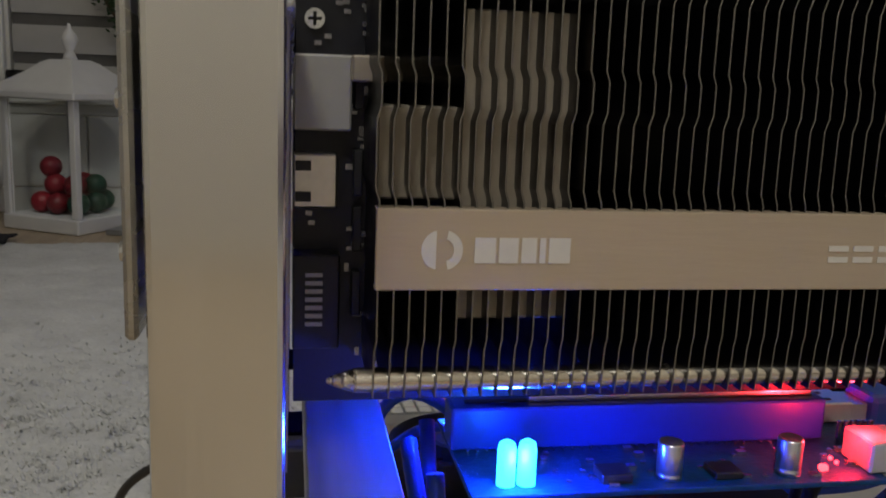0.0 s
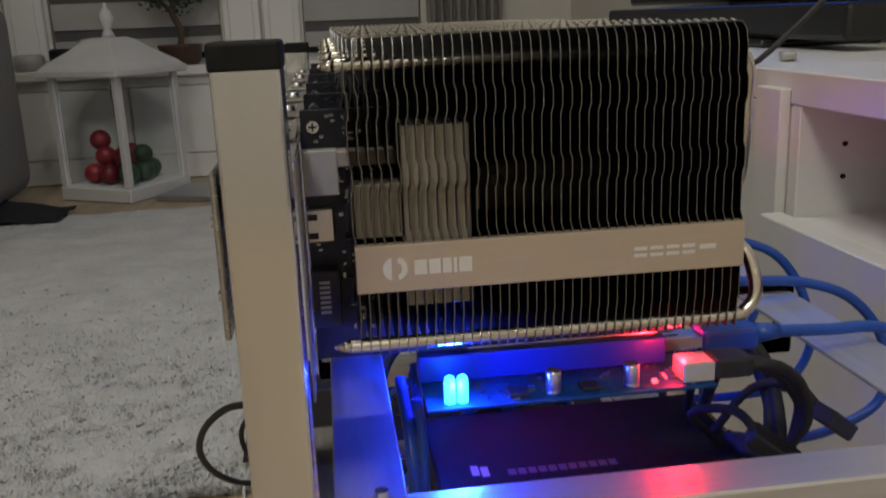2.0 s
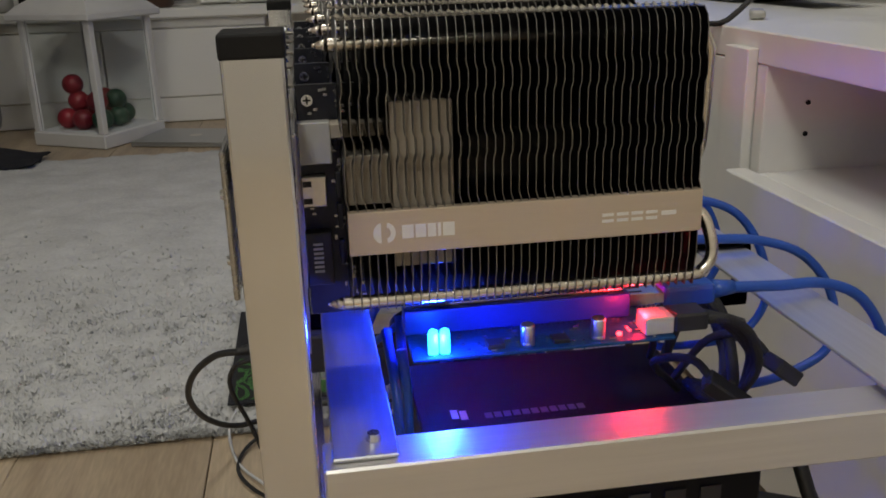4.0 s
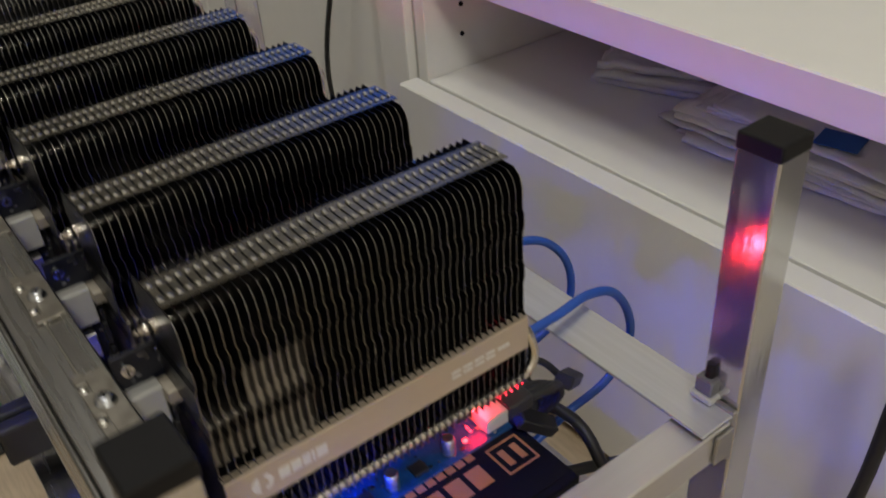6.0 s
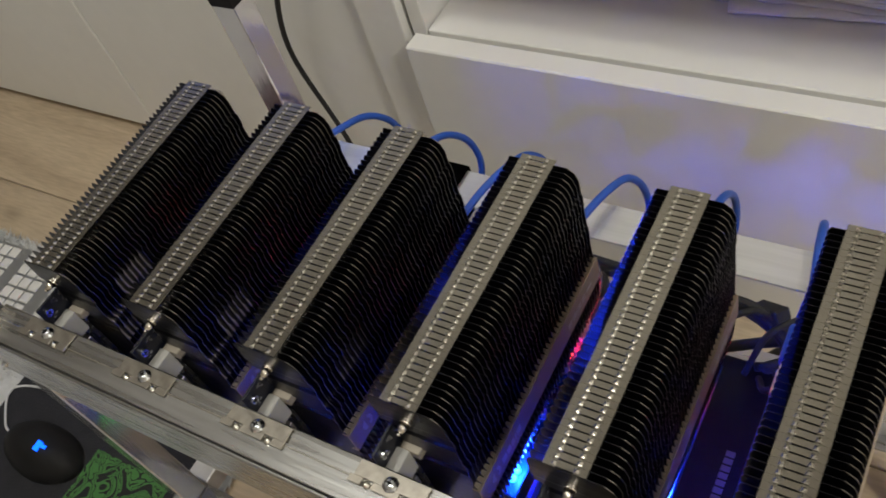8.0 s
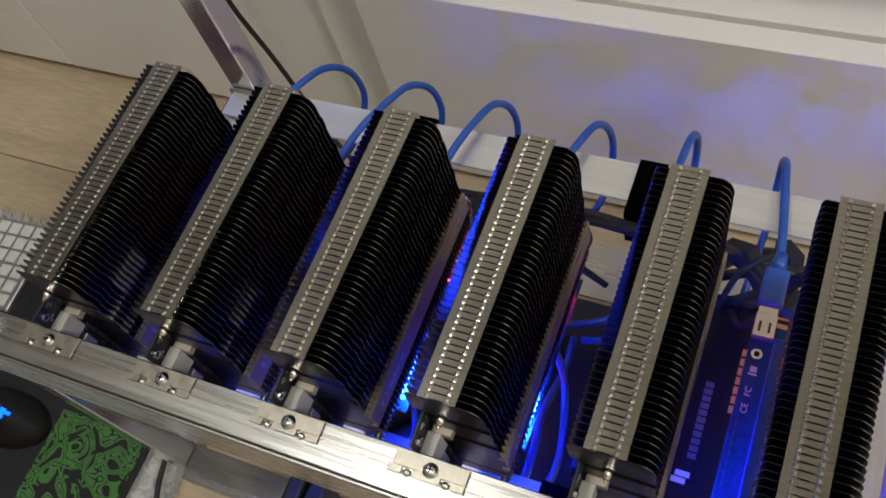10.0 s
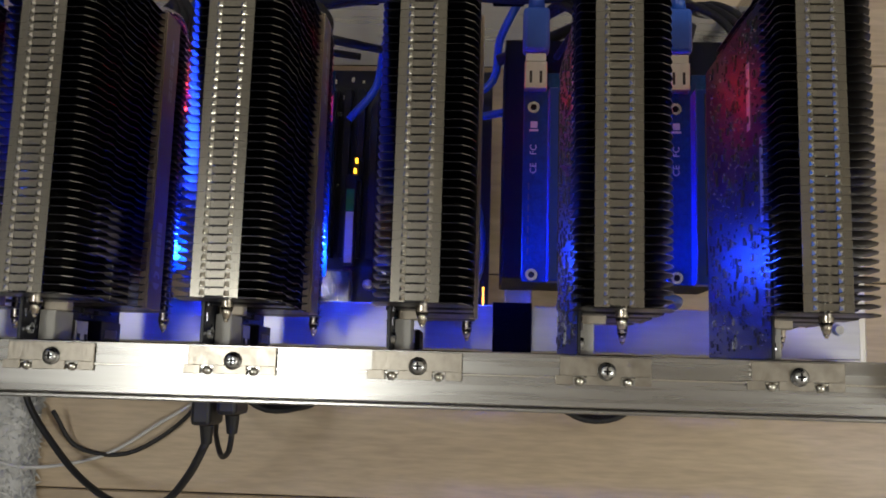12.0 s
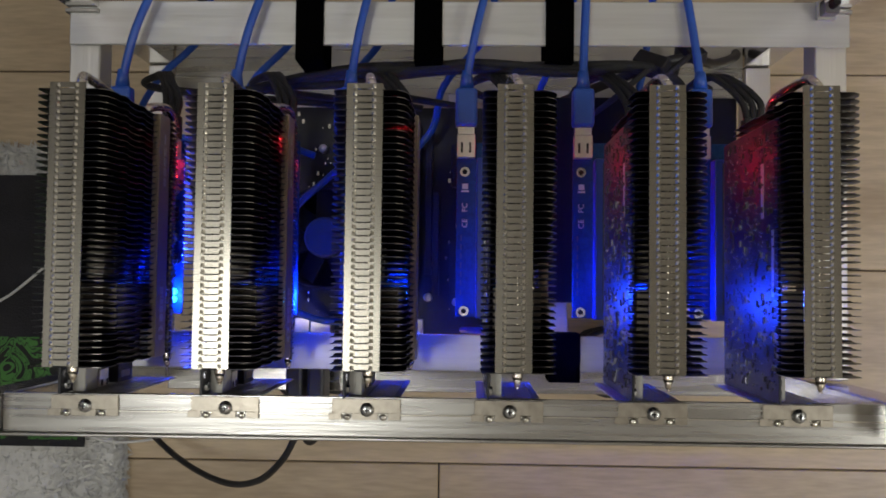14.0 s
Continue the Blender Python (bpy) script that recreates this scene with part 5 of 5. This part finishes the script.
    # blue fan and data leads above the board
    for i, pts in enumerate((((0.19, 0.17, 0.222), (0.150, 0.165, 0.245), (0.100, 0.160, 0.30), (0.060, 0.152, 0.33), (0.040, 0.16, 0.30), (0.035, 0.20, 0.21)),
                             ((0.19, 0.20, 0.222), (0.160, 0.175, 0.275), (0.120, 0.150, 0.300), (0.07, 0.145, 0.26), (0.04, 0.17, 0.21)),
                             ((0.19, 0.30, 0.222), (0.12, 0.36, 0.26), (0.07, 0.36, 0.262), (0.045, 0.33, 0.24), (0.04, 0.28, 0.205)),
                             ((0.19, 0.28, 0.222), (0.10, 0.27, 0.265), (0.060, 0.26, 0.255), (0.045, 0.30, 0.222)),
                             ((0.052, 0.035, 0.345), (0.0535, 0.030, 0.315), (0.052, 0.028, 0.27), (0.050, 0.030, 0.235), (0.046, 0.036, 0.205), (0.040, 0.045, 0.190)),
                             ((0.046, 0.055, 0.348), (0.0475, 0.020, 0.320), (0.046, 0.012, 0.27), (0.045, 0.014, 0.235), (0.043, 0.030, 0.205), (0.038, 0.040, 0.190)),
                             ((0.056, 0.080, 0.345), (0.054, 0.045, 0.300), (0.0535, 0.048, 0.25), (0.048, 0.052, 0.21), (0.042, 0.055, 0.190)))):
        bm = bmesh.new()
        tube(bm, pts, 0.0030)
        solid("data_lead", bm, M_BLUE_CABLE, "blue data lead crossing over the motherboard", "cable", "blue data leads", smooth=True)


build_usb_cables()
build_power_cables()
build_power_supply()
build_motherboard()


# ---- things on the rug ----
def build_desk_things():
    pad = bmesh.new()
    box(pad, -0.110, 0.195, 0.622, 0.930, 0.0195, 0.0225, 0.001)
    p = solid("mouse_mat", pad, M_DARK_CLOTH, "black mouse mat with a green scroll print on the rug", "mouse mat")
    bm = bmesh.new()
    box(bm, -0.102, 0.012, 0.630, 0.752, 0.02265, 0.0230)
    t = new("printed_area", mesh_of("printed_area", bm, M_CAMO))
    t.parent = p
    t["label"] = "green scroll print"
    m = thing("mouse", -0.02, 0.805, 0.023, "black computer mouse with a glowing blue emblem", "mouse")
    bm = bmesh.new()
    ball(bm, (0, 0, 0), 1.0, (0.034, 0.062, 0.038), 4)
    bmesh.ops.bisect_plane(bm, geom=bm.verts[:] + bm.edges[:] + bm.faces[:], plane_co=(0, 0, 0), plane_no=(0, 0, -1), clear_outer=True)
    bmesh.ops.holes_fill(bm, edges=bm.edges)
    bmesh.ops.transform(bm, matrix=Matrix.Translation((-0.02, 0.815, 0.0232)), verts=bm.verts)
    part("shell", bm, M_CAP, m, smooth=True)
    bm = bmesh.new()
    for a, b in (((-0.026, 0.794), (-0.014, 0.800)), ((-0.020, 0.786), (-0.016, 0.794))):
        box(bm, a[0], b[0], a[1], b[1], 0.0585, 0.0615)
    part("emblem", bm, M_LOGO, m, "glowing blue emblem")
    bm = bmesh.new()
    tube(bm, ((-0.02, 0.872, 0.030), (-0.01, 0.90, 0.026), (0.03, 0.93, 0.024), (0.05, 0.86, 0.024), (0.045, 0.74, 0.0245), (0.10, 0.66, 0.0245)), 0.0016)
    part("cord", bm, M_WHITE_CABLE, m, smooth=True)
    k = thing("keyboard", 0.17, 1.13, 0.02, "flat silver keyboard with square white keys on the rug", "keyboard")
    turn = Matrix.Translation((0.160, 0.905, 0.0185)) @ pose(0, 0, 0, 0, 0, 3)
    part("body", box(bmesh.new(), -0.062, 0.062, 0.0, 0.43, 0, 0.008, 0.002, turn, 2), M_LAPTOP, k)
    shape = mesh_of("key", cube(-0.0082, 0.0082, -0.0082, 0.0082, 0, 0.0026, 0.001), M_KEY)
    for i in range(6):
        for j in range(21):
            if j in (4, 8):
                continue
            ob = new("key", shape)
            ob.parent = k
            ob.matrix_parent_inverse = k.matrix_basis.inverted()
            ob.matrix_basis = turn @ Matrix.Translation((-0.0495 + 0.0197 * i, 0.015 + 0.0200 * j, 0.0082))
    # closed laptop on the floor by the window
    turn = Matrix.Translation((-0.335, 2.51, 0.0)) @ pose(0, 0, 0, 0, 0, -18)
    l = thing("laptop", -0.335, 2.51, 0, "closed silver laptop lying on the plank floor", "laptop")
    part("base", box(bmesh.new(), -0.165, 0.165, -0.115, 0.115, 0.002, 0.011, 0.003, turn, 2), M_LAPTOP, l)
    part("lid", box(bmesh.new(), -0.165, 0.165, -0.115, 0.115, 0.0115, 0.0175, 0.0025, turn, 2), M_LAPTOP, l)
    bm = bmesh.new()
    rod(bm, turn @ Vector((0, 0, 0.01755)), turn @ Vector((0, 0, 0.0179)), 0.020, 0.020, 24)
    part("lid_emblem", bm, M_PRINT, l)


def build_lantern():
    cx, cy, s = -0.645, 2.625, 0.128
    turn = Matrix.Translation((cx, cy, 0)) @ pose(0, 0, 0, 0, 0, -31)
    l = thing("lantern", cx, cy, 0, "tall white wooden lantern with glass sides on the floor", "lantern")
    part("base", box(bmesh.new(), -s - 0.015, s + 0.015, -s - 0.015, s + 0.015, 0.001, 0.045, 0.004, turn), M_LANTERN, l)
    for x in (-1, 1):
        for y in (-1, 1):
            part("corner_post", box(bmesh.new(), x * s - 0.011, x * s + 0.011, y * s - 0.011, y * s + 0.011, 0.0455, 0.385, 0.002, turn), M_LANTERN, l)
    for a, b, c, d in ((-s + 0.0115, s - 0.0115, -s - 0.0015, -s + 0.0015), (-s + 0.0115, s - 0.0115, s - 0.0015, s + 0.0015), (-s - 0.0015, -s + 0.0015, -s + 0.0115, s - 0.0115), (s - 0.0015, s + 0.0015, -s + 0.0115, s - 0.0115)):
        g = part("glass_side", box(bmesh.new(), a, b, c, d, 0.046, 0.384, 0, turn), M_GLASS, l)
        g.visible_shadow = False
    part("eave", box(bmesh.new(), -s - 0.035, s + 0.035, -s - 0.035, s + 0.035, 0.3855, 0.408, 0.004, turn), M_LANTERN, l)
    bm = bmesh.new()
    prof = ((s + 0.028, 0.4085), (s + 0.012, 0.425), (0.085, 0.465), (0.058, 0.490), (0.040, 0.500))
    rings = [[bm.verts.new(turn @ Vector((q[0] * r, q[1] * r, z))) for q in ((-1, -1), (1, -1), (1, 1), (-1, 1))] for r, z in prof]
    for a, b in zip(rings, rings[1:]):
        for j in range(4):
            bm.faces.new((a[j], a[(j + 1) % 4], b[(j + 1) % 4], b[j]))
    bm.faces.new(rings[0][::-1])
    bm.faces.new(rings[-1])
    part("roof", bm, M_LANTERN, l)
    bm = bmesh.new()
    lathe(bm, cx, cy, ((0.022, 0.5005), (0.016, 0.515), (0.010, 0.525), (0.020, 0.545), (0.024, 0.560), (0.016, 0.578), (0.006, 0.590), (0.004, 0.605)), 18)
    part("finial", bm, M_LANTERN, l, smooth=True)
    rng = random.Random(6)
    spots = ((-0.06, -0.07, 0), (0.005, -0.075, 0), (0.07, -0.06, 0), (-0.07, 0.0, 0), (0.0, 0.0, 0), (0.07, 0.01, 0), (-0.05, 0.07, 0), (0.04, 0.075, 0), (-0.035, -0.04, 1), (0.035, -0.035, 1), (0.0, 0.035, 1), (-0.05, -0.04, 2), (0.06, 0.02, 1))
    for i, (x, y, lv) in enumerate(spots):
        bm = bmesh.new()
        c = turn @ Vector((x, y, 0.0455 + 0.033 + 0.052 * lv))
        ball(bm, c, 0.0325, (1, 1, 1), 3)
        green = i in (2, 5, 7, 12)
        solid("bauble", bm, M_GREEN_BALL if green else M_RED_BALL, "dark green bauble inside the lantern" if green else "dark red bauble inside the lantern", "bauble", "baubles in the lantern", smooth=True)


def build_window_things():
    rng = random.Random(15)
    b = thing("bonsai", -0.47, 2.90, 0.395, "small bonsai tree in a brown pot on the sill", "plant")
    bm = bmesh.new()
    lathe(bm, -0.47, 2.90, ((0.055, 0.3955), (0.066, 0.405), (0.075, 0.455), (0.080, 0.462), (0.072, 0.464), (0.068, 0.452)), 24)
    part("pot", bm, M_POT, b, smooth=True)
    limbs = [((-0.47, 2.90, 0.452), (-0.462, 2.898, 0.51), (-0.485, 2.90, 0.57), (-0.47, 2.90, 0.62)),
             ((-0.485, 2.90, 0.57), (-0.52, 2.905, 0.61), (-0.57, 2.90, 0.66), (-0.60, 2.90, 0.72)),
             ((-0.47, 2.90, 0.60), (-0.42, 2.90, 0.64), (-0.37, 2.90, 0.69), (-0.35, 2.90, 0.72)),
             ((-0.60, 2.90, 0.71), (-0.615, 2.90, 0.80), (-0.65, 2.90, 0.86))]
    bm = bmesh.new()
    for i, l in enumerate(limbs):
        tube(bm, l, (0.011, 0.007, 0.006, 0.004)[i], 8, 5)
    part("trunk", bm, M_BARK, b, smooth=True)
    verts, faces = [], []
    clumps = [(-0.47, 2.90, 0.64, 0.075), (-0.54, 2.90, 0.645, 0.06), (-0.60, 2.90, 0.72, 0.055), (-0.36, 2.90, 0.72, 0.06), (-0.42, 2.90, 0.65, 0.06), (-0.33, 2.90, 0.70, 0.035), (-0.645, 2.90, 0.86, 0.035), (-0.61, 2.90, 0.79, 0.035), (-0.55, 2.90, 0.69, 0.04), (-0.38, 2.90, 0.78, 0.028), (-0.68, 2.90, 0.90, 0.025)]
    for cx, cy, cz, r in clumps:
        for _ in range(int(2200 * r)):
            d = Vector((rng.gauss(0, 1), rng.gauss(0, 1), rng.gauss(0, 0.8)))
            p = Vector((cx, cy, cz)) + d.normalized() * r * rng.uniform(0.3, 1.1)
            u = Vector((rng.gauss(0, 1), rng.gauss(0, 1), rng.gauss(0, 0.5))).normalized()
            w = u.cross(Vector((rng.gauss(0, 1), rng.gauss(0, 1), rng.gauss(0, 1)))).normalized()
            k = len(verts)
            verts.extend((p - u * 0.011, p + w * 0.006, p + u * 0.011, p - w * 0.006))
            faces.append((k, k + 1, k + 2, k + 3))
    me = bpy.data.meshes.new("crown")
    me.from_pydata([tuple(v) for v in verts], [], faces)
    me.materials.append(M_LEAF)
    c = new("crown", me)
    c.parent = b
    c.matrix_parent_inverse = b.matrix_basis.inverted()
    # small things on the sill
    for i, (x, w, h, mat, lab) in enumerate(((-0.86, 0.05, 0.07, M_CAP, "small dark box on the window sill"), (-0.77, 0.035, 0.10, M_WHITE_PL, "small pale candle jar on the window sill"), (-0.98, 0.05, 0.055, M_WHITE_PL, "small pale bowl on the window sill"), (-0.67, 0.06, 0.045, M_CAP, "small dark dish on the window sill"))):
        bm = bmesh.new()
        lathe(bm, x, 2.91, ((w * 0.8, 0.3955), (w, 0.405), (w, 0.395 + h * 0.9), (w * 0.85, 0.395 + h), (w * 0.7, 0.393 + h)), 20)
        solid("sill_jar", bm, mat, lab, "jar", "jars on the sill", smooth=True)
    # sofa end
    s = thing("sofa", -1.5, 2.05, 0, "grey upholstered sofa standing on the rug", "sofa")
    part("seat_cushion", box(bmesh.new(), -2.16, -1.035, 1.70, 2.40, 0.24, 0.42, 0.05, None, 4), M_SOFA, s, smooth=True)
    part("base", box(bmesh.new(), -2.16, -1.015, 1.68, 2.43, 0.05, 0.235, 0.02, None, 3), M_SOFA, s, smooth=True)
    part("backrest", box(bmesh.new(), -2.16, -1.015, 2.41, 2.57, 0.24, 0.78, 0.06, None, 4), M_SOFA, s, smooth=True)
    part("armrest", box(bmesh.new(), -1.030, -0.885, 1.68, 2.50, 0.05, 0.615, 0.06, None, 4), M_SOFA, s, smooth=True)
    for x in (-2.1, -0.96):
        for y in (1.75, 2.38):
            bm = bmesh.new()
            rod(bm, (x, y, 0.012), (x, y, 0.0495), 0.018, 0.022)
            part("foot", bm, M_CAP, s)
    bm = bmesh.new()
    bmesh.ops.create_grid(bm, x_segments=24, y_segments=16, size=0.5)
    for v in bm.verts:
        x, y = v.co.x, v.co.y
        v.co = Vector((-0.91 + 0.34 * x, 2.26 + 0.20 * y, 0.022 + 0.05 * max(0, 0.5 - abs(x)) * max(0, 0.5 - abs(y)) * 4 + 0.014 * noise.noise((x * 5, y * 5, 2))))
    cl = solid("dropped_garment", bm, M_DARK_CLOTH, "dark crumpled garment lying on the rug edge", "garment", smooth=True)
    mod = cl.modifiers.new("thick", "SOLIDIFY")
    mod.thickness = 0.006


build_desk_things()
build_lantern()
build_window_things()
build_floor()
